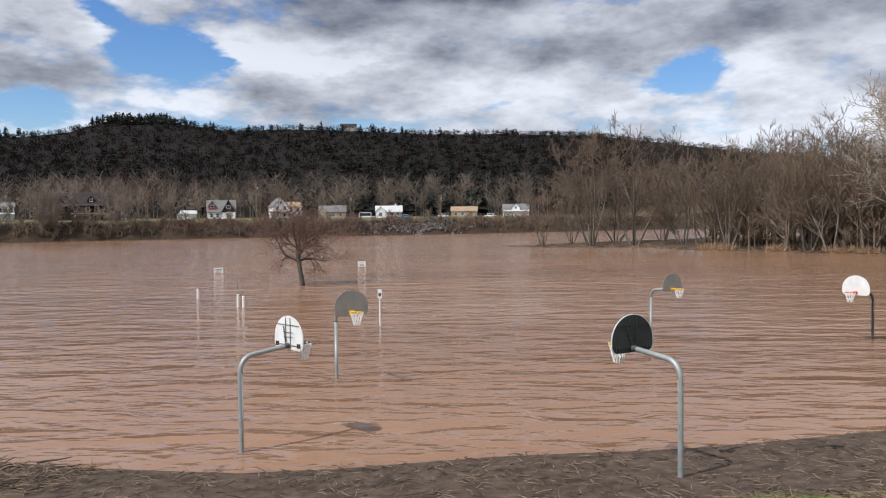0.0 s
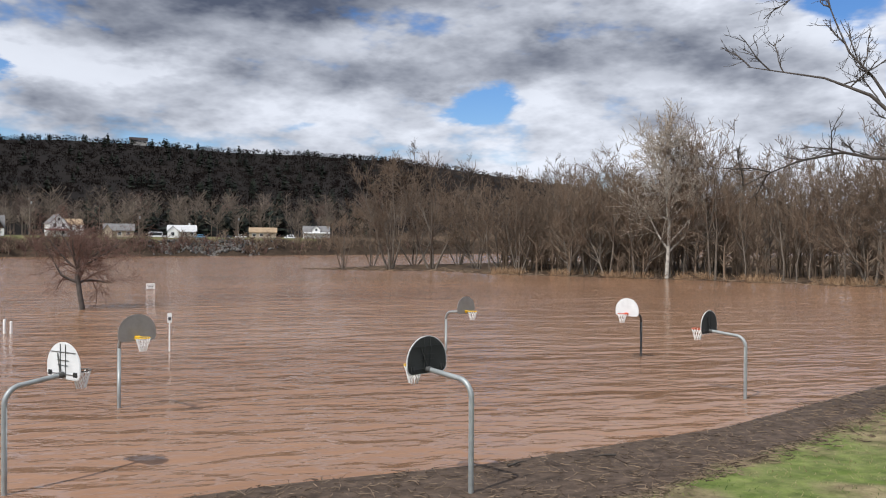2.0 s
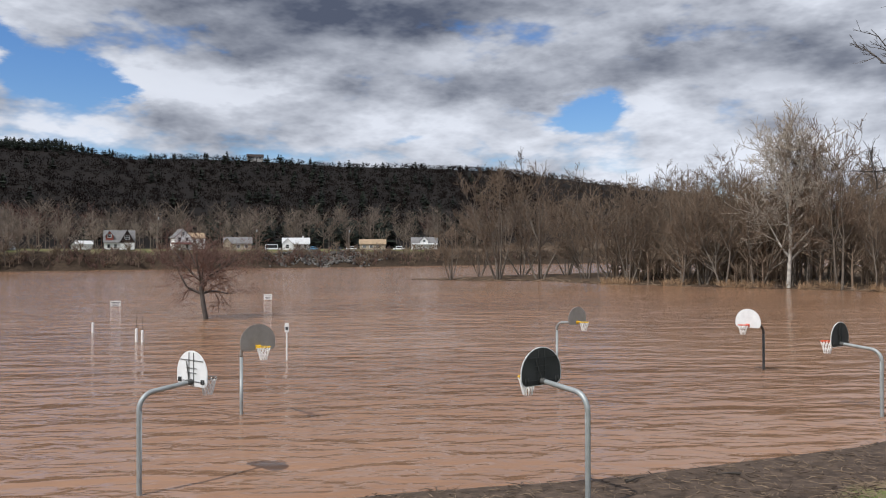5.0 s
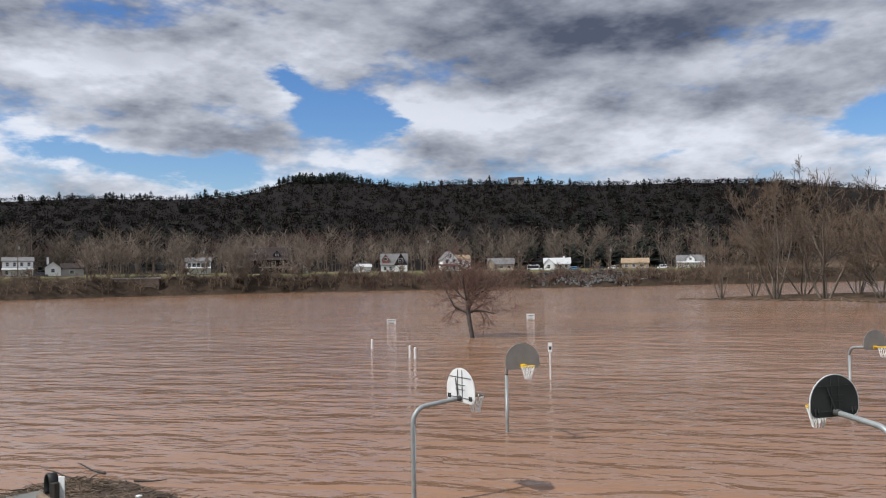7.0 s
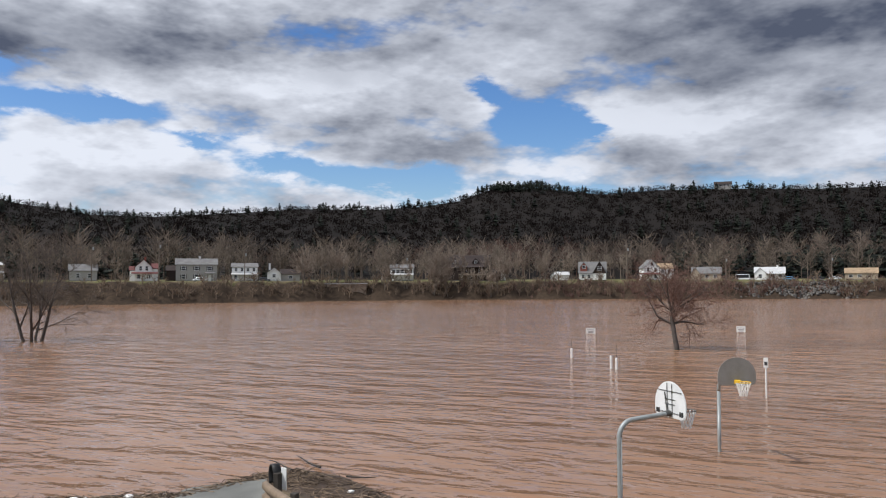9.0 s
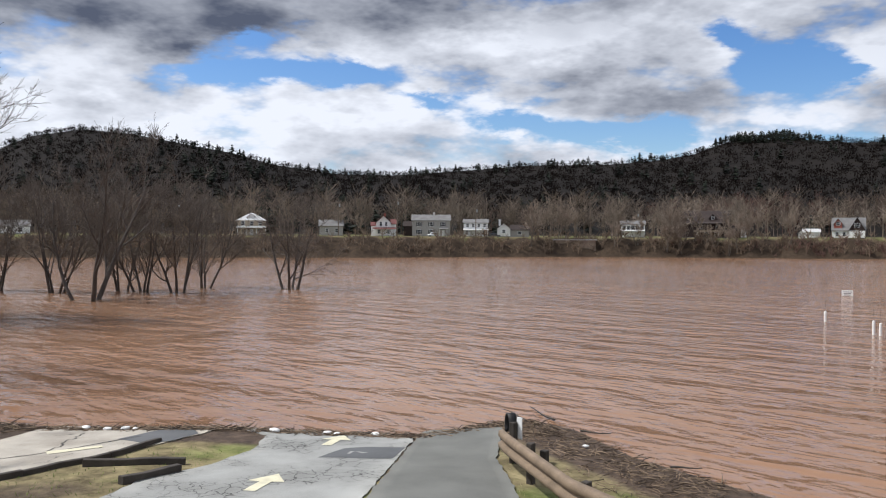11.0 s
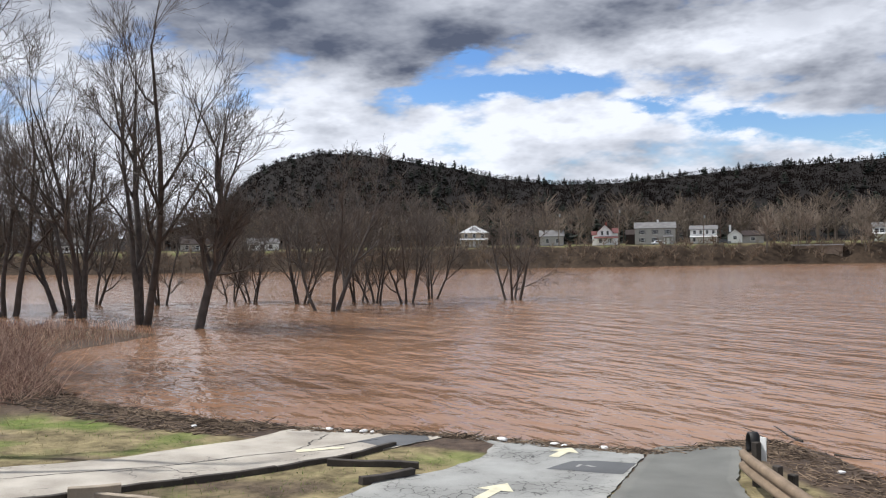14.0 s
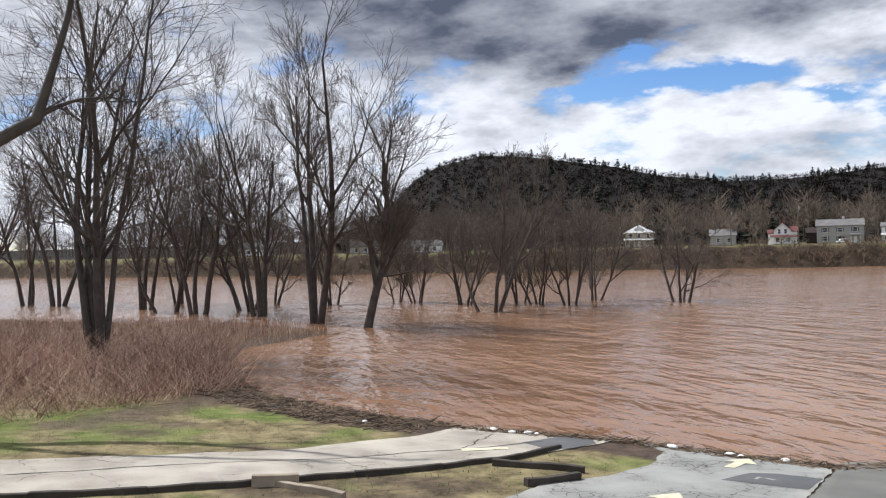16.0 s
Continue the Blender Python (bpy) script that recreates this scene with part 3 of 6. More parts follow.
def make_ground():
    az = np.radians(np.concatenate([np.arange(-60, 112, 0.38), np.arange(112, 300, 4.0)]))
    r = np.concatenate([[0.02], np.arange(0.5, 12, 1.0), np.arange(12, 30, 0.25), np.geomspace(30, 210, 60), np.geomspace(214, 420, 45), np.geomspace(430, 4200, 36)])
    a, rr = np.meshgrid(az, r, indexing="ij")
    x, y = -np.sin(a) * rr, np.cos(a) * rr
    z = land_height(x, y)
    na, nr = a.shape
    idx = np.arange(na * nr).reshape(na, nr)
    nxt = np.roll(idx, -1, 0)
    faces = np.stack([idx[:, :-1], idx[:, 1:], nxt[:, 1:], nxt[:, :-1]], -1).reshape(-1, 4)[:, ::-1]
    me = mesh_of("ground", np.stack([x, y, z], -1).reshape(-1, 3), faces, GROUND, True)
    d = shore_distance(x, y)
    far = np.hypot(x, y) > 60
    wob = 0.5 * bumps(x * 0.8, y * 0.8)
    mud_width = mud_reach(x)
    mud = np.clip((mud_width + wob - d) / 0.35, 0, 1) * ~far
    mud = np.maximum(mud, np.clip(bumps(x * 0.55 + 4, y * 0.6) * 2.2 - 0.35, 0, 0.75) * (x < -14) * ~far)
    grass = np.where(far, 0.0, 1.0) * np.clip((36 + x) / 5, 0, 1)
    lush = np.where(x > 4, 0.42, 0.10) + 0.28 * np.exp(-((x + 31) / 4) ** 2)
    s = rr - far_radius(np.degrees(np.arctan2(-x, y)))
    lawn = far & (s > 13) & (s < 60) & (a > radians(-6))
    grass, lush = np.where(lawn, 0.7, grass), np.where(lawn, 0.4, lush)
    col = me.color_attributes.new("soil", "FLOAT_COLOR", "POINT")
    # alpha mixes in the shade-toned floor: woods fully, far bank slope 0.6
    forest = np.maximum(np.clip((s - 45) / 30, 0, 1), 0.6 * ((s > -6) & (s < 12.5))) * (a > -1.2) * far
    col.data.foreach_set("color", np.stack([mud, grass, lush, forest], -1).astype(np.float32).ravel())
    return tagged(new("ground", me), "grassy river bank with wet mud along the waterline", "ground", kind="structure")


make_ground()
bm = bmesh.new()
bmesh.ops.create_grid(bm, x_segments=8, y_segments=8, size=3400)
water = part("water", bm, WATER)
tagged(water, "brown silty flood water with wind ripples", "river", kind="structure")

# ---- trees ----
def grow(seed, height, radius, stems=1, splay=12, counts=(12, 7, 5, 3), angle=42, first=0.25, up=0.10, limb=0.45, twig=0.012, lean=(0, 0), droop=0.0, wander=0.11, tall=(0.60, 0.80), taper=0.22):
    """Branches of a bare tree, level by level, as (lines, radii)."""
    g = np.random.default_rng(seed)

    def unit(v):
        return v / (np.linalg.norm(v, axis=-1, keepdims=True) + 1e-9)

    def run(p, d, length, r, k, wild, rise, tip):
        pts, d = [p], unit(d)
        for _ in range(k - 1):
            d = unit(d + g.normal(0, wild, d.shape) + np.array([0, 0, 1]) * rise)
            pts.append(pts[-1] + d * (length / (k - 1))[:, None])
        f = np.linspace(0, 1, k)[None]
        return np.stack(pts, 1), np.maximum(r[:, None] * (1 - f) + tip * f, tip * 0.8)

    turn = g.uniform(0, 2 * np.pi) + np.arange(stems) * 2 * np.pi / stems + g.normal(0, 0.35, stems)
    s = np.radians(splay) * g.uniform(0.55, 1.25, stems) * (1 if stems > 1 else 0.4)
    way = np.stack([np.cos(turn) * np.sin(s) + lean[0], np.sin(turn) * np.sin(s) + lean[1], np.cos(s)], -1)
    spot = np.stack([np.cos(turn), np.sin(turn), 0 * turn], -1) * (radius * 1.1 if stems > 1 else 0)
    spot[:, 2] = -1.2
    size = height * g.uniform(*tall, stems) + 1.2
    r0 = radius * g.uniform(0.75, 1.1, stems)
    levels = [run(spot, way, size, r0, 10, wander * 0.5, 0.05, radius * taper)]
    lines, radii, length = levels[0][0], levels[0][1], size
    for depth, count in enumerate(counts):
        b, k, _ = lines.shape
        lo = first if depth == 0 else 0.15
        f = np.sort(g.uniform(lo, 1.0, (b, count)), 1)
        f[:, -1] = 1.0
        at = f * (k - 1)
        i = np.minimum(at.astype(int), k - 2)
        w = (at - i)[..., None]
        row = np.arange(b)[:, None]
        p = lines[row, i] * (1 - w) + lines[row, i + 1] * w
        d = unit(lines[row, i + 1] - lines[row, i])
        r = radii[row, i] * (1 - w[..., 0]) + radii[row, i + 1] * w[..., 0]
        side = unit(np.cross(d, unit(g.normal(0, 1, d.shape))))
        if depth == 0:
            spin = np.arange(count)[None] * 2.4 + g.normal(0, 0.3, (b, count)) + g.uniform(0, 6.28, (b, 1))
            e1 = unit(np.cross(d, np.array([0.31, 0.95, 0.02])))
            side = e1 * np.cos(spin)[..., None] + np.cross(d, e1) * np.sin(spin)[..., None]
        a = np.radians(angle) * g.uniform(0.6, 1.25, f.shape)[..., None] * np.where(f[..., None] > 0.99, 0.4, 1)
        d = d * np.cos(a) + side * np.sin(a)
        scale = (limb if depth == 0 else 0.66) * (1.0 - 0.36 * f) * g.uniform(0.75, 1.25, f.shape)
        new_len = (length[:, None] * scale).ravel()
        r = np.maximum(r * (0.70 if depth == 0 else 0.6), twig * 1.15).ravel()
        last = depth == len(counts) - 1
        k = 2 if last else (7, 4, 3)[min(depth, 2)]
        lines, radii = run(p.reshape(-1, 3), d.reshape(-1, 3), new_len, r, k, wander * (1.0 + 0.25 * depth), up - droop * depth, twig if depth else np.maximum(twig, radius * 0.06))
        length = new_len
        levels.append((lines, radii))
    return levels


def tree(name, place, levels, bark, twigs, label, category="tree", group="", sides=(8, 5, 4, 3, 3)):
    """Trunk with limbs, and a crown of branches and twigs."""
    ob = thing(name, place, label, category, group)
    cut = 2
    trunk = joined([tubes(*lv, sides[n]) for n, lv in enumerate(levels[:cut])])
    crown = joined([tubes(*lv, sides[n + cut]) for n, lv in enumerate(levels[cut:])])
    t = new("trunk", mesh_of("trunk", *trunk, bark, True))
    c = new("crown", mesh_of("crown", *crown, twigs, True))
    t.parent = c.parent = ob
    return ob


def stand(x, y, turn=0.0, size=1.0, sink=0.0):
    z = max(float(land_height(np.array([x]), np.array([y]))[0]), -0.6)
    return pose(x, y, z - sink, 0, 0, turn) @ Matrix.Scale(size, 4)


# flooded trees at the boat ramp, nearest the reeds
rng = np.random.default_rng(5)
tree("flooded_tree", stand(-12.8, 71.2), grow(3, 4.7, 0.31, 1, 2, (11, 7, 6, 4), 60, 0.66, 0.03, 1.08, 0.012, wander=0.17, tall=(0.9, 0.95), taper=0.55), BARK_DARK, TWIG_RED,
     "spreading bare tree with reddish buds standing in flood water")
tree("leaning_tree", stand(-63.4, 16.3), grow(11, 23, 0.52, 1, 6, (15, 8, 7, 4), 40, 0.26, 0.09, 0.44, 0.011, lean=(0.08, 0.30), taper=0.26), BARK_DARK, TWIG_DARK,
     "tall bare tree leaning over the flood water, dark trunk")
tree("riverbank_tree", stand(-50.7, -2.2), grow(19, 29, 0.25, 5, 5, (7, 7, 6, 3), 44, 0.2, 0.09, 0.42, 0.010), BARK_DARK, TWIG_DARK,
     "tall bare tree with several stems rising from reddish canes")
kinds = [tree("flooded_tree", stand(x, y, turn), grow(seed, h, r, stems, splay, cnt, ang, first, 0.10, limb, tw), BARK_DARK, TWIG_DARK, label, group="flooded trees")
         for x, y, turn, seed, h, r, stems, splay, cnt, ang, first, limb, tw, label in (
             (-70.1, 14.0, 0, 21, 29, 0.36, 3, 10, (7, 7, 6, 4), 36, 0.28, 0.40, 0.011, "tall bare tree with three upright stems in brown flood water"),
             (-73.1, 31.9, 0, 22, 17, 0.27, 3, 22, (7, 7, 6, 3), 40, 0.25, 0.44, 0.012, "bare tree with a dark trunk standing in flood water"),
             (-81.1, 41.2, 0, 23, 14, 0.18, 4, 20, (5, 6, 6, 3), 40, 0.3, 0.44, 0.012, "bare clump of thin stems standing in flood water"),
             (-81.8, 10.6, 0, 24, 26, 0.30, 3, 14, (7, 6, 6, 3), 40, 0.3, 0.44, 0.012, "bare tree forking low over the flood water"),
             (-73.5, 54.6, 0, 25, 13, 0.20, 4, 30, (5, 6, 6, 3), 48, 0.25, 0.46, 0.013, "low bare tree with splayed stems in flood water"),
         )]
for x, y, k, turn, size in ((-77.1, 43.0, 2, 60, 1.0), (-82.6, 49.0, 2, 140, 0.95), (-84.9, 33.6, 2, 200, 1.0), (-92.7, 30.8, 2, 20, 0.85), (-91.6, 10.6, 1, 130, 1.2), (-88.7, 5.1, 3, 75, 1.0),
                            (-95.8, 2.4, 1, 40, 1.1), (-102.4, -0.2, 3, 190, 1.0), (-100.9, 14.4, 2, 250, 1.2), (-95.4, 21.0, 2, 300, 1.0), (-83.5, 40.0, 2, 280, 0.9),
                            (-119.5, -11.5, 0, 100, 0.95), (-126, -15.8, 3, 310, 0.95), (-95.6, 29.1, 2, 110, 0.8), (-112, 4, 3, 20, 0.8),
                            (-140, -25, 0, 77, 1.0)):
    copy_thing(kinds[k], stand(x, y, turn, size))

# the woods on the low land across the inlet
mids = [tree("woodland_tree", stand(x, y), grow(seed, h, r, stems, splay, cnt, ang, first, up, limb, 0.030), BARK, TWIG, label, group="inlet woods", sides=(6, 4, 3, 3, 3))
        for x, y, seed, h, r, stems, splay, cnt, ang, first, up, limb, label in (
            (29.1, 160.4, 31, 24, 0.25, 5, 24, (5, 5, 5, 3), 40, 0.30, 0.06, 0.44, "bare tree with many splayed stems and a domed crown"),
            (37.5, 159.0, 32, 24, 0.28, 4, 26, (6, 5, 5, 3), 42, 0.28, 0.06, 0.44, "broad bare multi-stemmed tree at the water's edge"),
            (58, 128, 33, 18, 0.26, 2, 18, (8, 5, 4, 2), 44, 0.25, 0.08, 0.50, "bare tree with a forked crown on the wooded shore"),
            (70, 117, 34, 22, 0.22, 2, 8, (6, 4, 4, 3), 40, 0.3, 0.10, 0.42, "slender upright bare tree in the woods"),
            (79, 104, 35, 21, 0.22, 1, 5, (11, 4, 4, 3), 42, 0.3, 0.10, 0.40, "thin straight bare tree in dense woods"))]
sycamore = tree("sycamore", stand(66.8, 117.0), grow(41, 27, 0.36, 1, 3, (22, 8, 6, 3), 50, 0.2, 0.09, 0.40, 0.034, tall=(0.76, 0.78)), PALE_BARK, PALE_TWIG,
                "tall pale-barked bare sycamore at the water's edge", sides=(7, 5, 4, 3, 3))
# domed trees along the tip of the low land: bearing to the right, distance, kind, size
for az, far, k, size in ((6.9, 164, 0, 0.48), (16.4, 160, 2, 0.85), (18.3, 152, 1, 0.72), (20.2, 150, 2, 1.0), (21.6, 158, 0, 0.86), (23.4, 146, 1, 0.72), (25.4, 152, 0, 0.84), (27.2, 144, 2, 0.95), (12.0, 178, 1, 0.8), (15.2, 172, 0, 0.72), (9.0, 172, 0, 0.55)):
    copy_thing(mids[k], stand(far * math.sin(radians(az)), far * math.cos(radians(az)), az * 53, size))
spots = []
for k in range(4000):
    if len(spots) >= 125:
        break
    e = rng.uniform(0, 1)
    n = int(rng.choice([2, 3, 4, 4, 5, 5, 6, 6, 7, 7, 7, 8, 8, 8, 8]))
    a, b = NEAR_LAND[n], NEAR_LAND[n + 1]
    inland = 1.5 + 40 * rng.uniform(0, 1) ** 1.7
    d = (b - a) / np.linalg.norm(b - a)
    p = a + (b - a) * e + np.array([-d[1], d[0]]) * inland
    if shore_distance(np.array([p[0]]), np.array([p[1]]))[0] < 1.2 or p[0] < 44:
        continue
    apart = 6.5 if n < 4 else 2.8
    if all(np.hypot(*(p - q)) > apart for q in spots) and np.hypot(p[0] - 66.8, p[1] - 117.0) > 3:
        spots.append(p)
for p in spots:
    right = np.clip((p[0] - 52) / 15, 0, 1)
    k = rng.choice([3, 4, 3, 4, 2]) if rng.uniform() < right else rng.choice([2, 0, 2, 2])
    copy_thing(mids[k], stand(p[0], p[1], rng.uniform(0, 360), rng.uniform(0.74, 1.0) * (0.8 if k == 0 else 1.0)))


# park trees of which only limbs reach into view
def limb_tree(name, place, line, radii, seed, count, reach, label):
    ob = thing(name, place, label, "tree")
    t = new("trunk", mesh_of("trunk", *joined([tubes(np.array([l], float), np.array([r], float), 8) for l, r in zip(line, radii)]), BARK_DARK, True))
    g = np.random.default_rng(seed)
    pts, ways, lens = [], [], []
    for l in line[1:]:
        l = np.array(l, float)
        for _ in range(count):
            f = g.uniform(0.12, 1) * (len(l) - 1)
            i = min(int(f), len(l) - 2)
            d = l[i + 1] - l[i]
            pts.append(l[i] + d * (f - i))
            ways.append(d / np.linalg.norm(d) + g.normal(0, 0.55, 3) + [0, 0, 0.15])
            lens.append(reach * g.uniform(0.4, 1.1))
    pieces, p, d, L, r = [], np.array(pts), np.array(ways), np.array(lens), 0.028
    for depth, kids in ((0, 7), (1, 4), (2, 0)):
        d /= np.linalg.norm(d, axis=1, keepdims=True)
        run = [p]
        for _ in range(5):
            d = d + g.normal(0, 0.2, d.shape) + [0, 0, 0.05]
            d /= np.linalg.norm(d, axis=1, keepdims=True)
            run.append(run[-1] + d * (L / 5)[:, None])
        lines = np.stack(run, 1)
        pieces.append(tubes(lines, np.linspace(r, max(r * 0.4, 0.005), 6)[None].repeat(len(lines), 0), 4 if depth == 0 else 3))
        if kids:
            f = g.uniform(0.15, 1, (len(lines), kids)) * 5
            i = np.minimum(f.astype(int), 4)
            row = np.arange(len(lines))[:, None]
            w = (f - i)[..., None]
            p = (lines[row, i] * (1 - w) + lines[row, i + 1] * w).reshape(-1, 3)
            d = (lines[row, i + 1] - lines[row, i]).reshape(-1, 3)
            d = d / np.linalg.norm(d, axis=1, keepdims=True) + g.normal(0, 0.5, d.shape)
            L = (L[:, None] * g.uniform(0.25, 0.55, f.shape)).ravel()
            r *= 0.5
    c = new("crown", mesh_of("crown", *joined(pieces), BARK_DARK, True))
    t.parent = c.parent = ob


limb_tree("park_tree", pose(0, 0, 0),
          [[(24.5, 12.5, 0.3), (24.4, 12.6, 4), (24.0, 13.0, 7), (23.2, 13.6, 10), (22.8, 14, 14)],
           [(24.2, 12.8, 6.4), (21.5, 15.6, 7.9), (18.9, 17.9, 8.6), (18.2, 18.6, 9.1), (17.5, 19.2, 10.1), (16.6, 20.0, 10.7), (14.9, 21.3, 11.2)],
           [(21.5, 15.6, 7.9), (19.6, 17.2, 8.15), (17.6, 19.2, 8.3), (17.0, 19.7, 8.5), (16.2, 20.6, 8.3), (15.6, 21, 8.0), (15, 21.6, 7.6)],
           [(18.2, 18.6, 9.1), (17.6, 19.2, 10.6), (17.1, 19.6, 11.4), (16.85, 19.8, 12.2), (16.7, 20, 12.9), (16.5, 20.2, 13.3), (16.3, 20.4, 13.6)]],
          [(0.32, 0.3, 0.26, 0.2, 0.12), (0.17, 0.12, 0.075, 0.06, 0.05, 0.035, 0.012), (0.09, 0.07, 0.05, 0.04, 0.03, 0.02, 0.01), (0.05, 0.04, 0.03, 0.022, 0.018, 0.012, 0.008)],
          51, 12, 1.5, "bare park tree reaching long crooked limbs over the lawn")
limb_tree("park_tree", pose(0, 0, 0),
          [[(-29.5, -9.5, 0.5), (-29.6, -9.2, 4), (-29.9, -8, 7), (-30.2, -6.2, 8.6)],
           [(-30.2, -6.2, 8.6), (-30.6, -4.4, 9.5), (-30.8, -2.9, 10.5), (-30.9, -2.4, 12.2), (-30.9, -1.9, 14.0), (-30.9, -1.7, 15), (-31, -1.2, 17)],
           [(-30.8, -2.9, 10.6), (-30.9, -2.4, 10.9), (-30.95, -1.9, 11.15), (-31, -1.5, 11.3), (-31, -1.1, 11.35), (-31, -0.8, 11.3), (-31, -0.5, 11.5)],
           [(-30.0, -7.6, 7.4), (-30.4, -6.4, 11), (-30.6, -5.4, 13), (-30.7, -4.6, 14.2), (-30.8, -3.6, 15.2), (-30.8, -2.8, 15.8), (-30.8, -2.4, 16.6)]],
          [(0.40, 0.36, 0.32, 0.28), (0.26, 0.23, 0.20, 0.13, 0.10, 0.08, 0.05), (0.10, 0.08, 0.06, 0.045, 0.03, 0.02, 0.01), (0.2, 0.16, 0.13, 0.11, 0.09, 0.07, 0.05)],
          52, 9, 1.7, "large dark bare tree with thick crooked limbs by the reeds")

# ---- basketball goals standing in the flood ----
def hoop(x, y, facing, rim_z, face, back, rim_mat, label, pole_mat=STEEL):
    """A goose-neck goal; facing: degrees, the way its board looks, counted from +x."""
    ob = thing("basketball_goal", pose(x, y, 0, 0, 0, facing), label, "basketball goal", "basketball goals")
    arm, top, bend = 1.42, rim_z - 0.04, 0.40
    a = np.linspace(0, np.pi / 2 * 0.93, 9)
    line = [(0, 0, rim_z - 3.7), (0, 0, rim_z - 2.2), (0, 0, top - bend - 0.09)] + [(bend - bend * math.cos(v), 0, top - bend - 0.09 + bend * math.sin(v)) for v in a] + [(arm, 0, top)]
    tube_part("pole", line, 0.062, 12, pole_mat, ob)
    collar = bmesh.new()
    bmesh.ops.create_cone(collar, cap_ends=True, segments=12, radius1=0.075, radius2=0.075, depth=0.16, matrix=pose(arm - 0.02, 0, top, 0, 90, 0))
    part("collar", collar, STEEL_DARK, ob)
    # fan-shaped steel board
    w, h0, h1 = 0.64, rim_z - 0.15, rim_z + 0.75
    n = 20
    outline = [(-w * 0.93, h0 + 0.05), (-w * 0.80, h0), (w * 0.80, h0), (w * 0.93, h0 + 0.05), (w, h0 + 0.14)]
    outline += [(w * math.cos(t), h0 + 0.30 + (h1 - h0 - 0.30) * math.sin(t)) for t in np.linspace(0, math.pi, n)]
    outline += [(-w, h0 + 0.14)]
    x0 = arm + 0.05

    def plate(near, far, shrink=1.0):
        bm = bmesh.new()
        mid = (h0 + h1) / 2
        front = [bm.verts.new((far, u * shrink, mid + (v - mid) * shrink)) for u, v in outline]
        rear = [bm.verts.new((near, u * shrink, mid + (v - mid) * shrink)) for u, v in outline]
        bm.faces.new(front)
        bm.faces.new(rear[::-1])
        for i in range(len(outline)):
            j = (i + 1) % len(outline)
            bm.faces.new((front[j], front[i], rear[i], rear[j]))
        bmesh.ops.recalc_face_normals(bm, faces=bm.faces)
        return bm

    board = part("backboard", plate(x0, x0 + 0.02), face, ob)
    part("back_sheet", plate(x0 - 0.006, x0 - 0.001, 0.965), back, board, "pressed back of the board")
    rib = STEEL_DARK if back is BOARD_WHITE else BOARD_BACK
    for u in (-0.10, 0.10):
        part("rib", block(x0 - 0.026, x0 - 0.007, u - 0.006, u + 0.006, h0 + 0.03, h1 - 0.05), rib, board)
    for v, half in ((0.13, 0.56), (0.34, 0.20), (0.46, 0.22), (0.66, 0.48)):
        part("rib", block(x0 - 0.024, x0 - 0.007, -half, half, h0 + v - 0.006, h0 + v + 0.006), rib, board)
    tube_part("brace", [(arm - 0.02, 0.03, top + 0.04), (x0 - 0.02, 0.20, h0 + 0.62)], 0.014, 6, rib, ob)
    for u in (-0.52, -0.44, 0.44, 0.52):
        part("bolt", block(x0 - 0.05, x0 - 0.005, u - 0.006, u + 0.006, h0 + 0.08, h0 + 0.20), rib, board)
    # rim, bracket and net
    cx, rr = x0 + 0.25 + 0.23, 0.23
    t = np.linspace(0, 2 * np.pi, 25)
    tube_part("rim", np.stack([cx + rr * np.cos(t), rr * np.sin(t), 0 * t + rim_z], -1), 0.014, 8, rim_mat, ob)
    bracket = block(x0 + 0.02, x0 + 0.27, -0.09, 0.09, rim_z - 0.012, rim_z + 0.012, bevel=0.004)
    box(bracket, x0 + 0.02, x0 + 0.035, -0.09, 0.09, rim_z - 0.11, rim_z + 0.03)
    part("rim_bracket", bracket, rim_mat, ob)
    strands = []
    for k in range(12):
        for sign in (1, -1):
            f = np.linspace(0, 1, 6)
            ang = (k / 12 + sign * 0.042 * f * 2.2) * 2 * np.pi
            r = rr * (1 - 0.52 * f ** 0.8)
            strands.append(np.stack([cx + r * np.cos(ang), r * np.sin(ang), rim_z - 0.015 - 0.42 * f], -1))
    net = new("net", mesh_of("net", *tubes(np.array(strands), np.full((24, 6), 0.012), 4), NET, True))
    net.parent = ob
    return ob


hoop(-5.21, 19.83, 46, 2.57, BOARD_WHITE, BOARD_WHITE, STEEL_DARK, "goose-neck basketball goal, white-backed fan board, in shallow water")
hoop(-4.12, 29.3, -60, 2.60, BOARD_GREY, BOARD_BACK, RIM_YELLOW, "basketball goal, grey fan board and yellow rim, in flood water")
hoop(10.5, 41.0, -60, 2.24, BOARD_GREY, BOARD_BACK, RIM_YELLOW, "basketball goal, grey fan board, yellow rim, in deeper water")
hoop(5.02, 17.1, 120, 2.83, BOARD_WHITE, BOARD_BACK, RIM_YELLOW, "basketball goal, dark-backed fan board, standing in waterline mud")
hoop(19.9, 37.2, 214, 2.30, BOARD_WHITE, BOARD_WHITE, RIM_RED, "basketball goal, white fan board and red rim, in flood water", STEEL_DARK)
hoop(18.3, 26.1, 120, 2.47, BOARD_WHITE, BOARD_BACK, RIM_RED, "basketball goal, dark-backed board and red rim, in flood water")


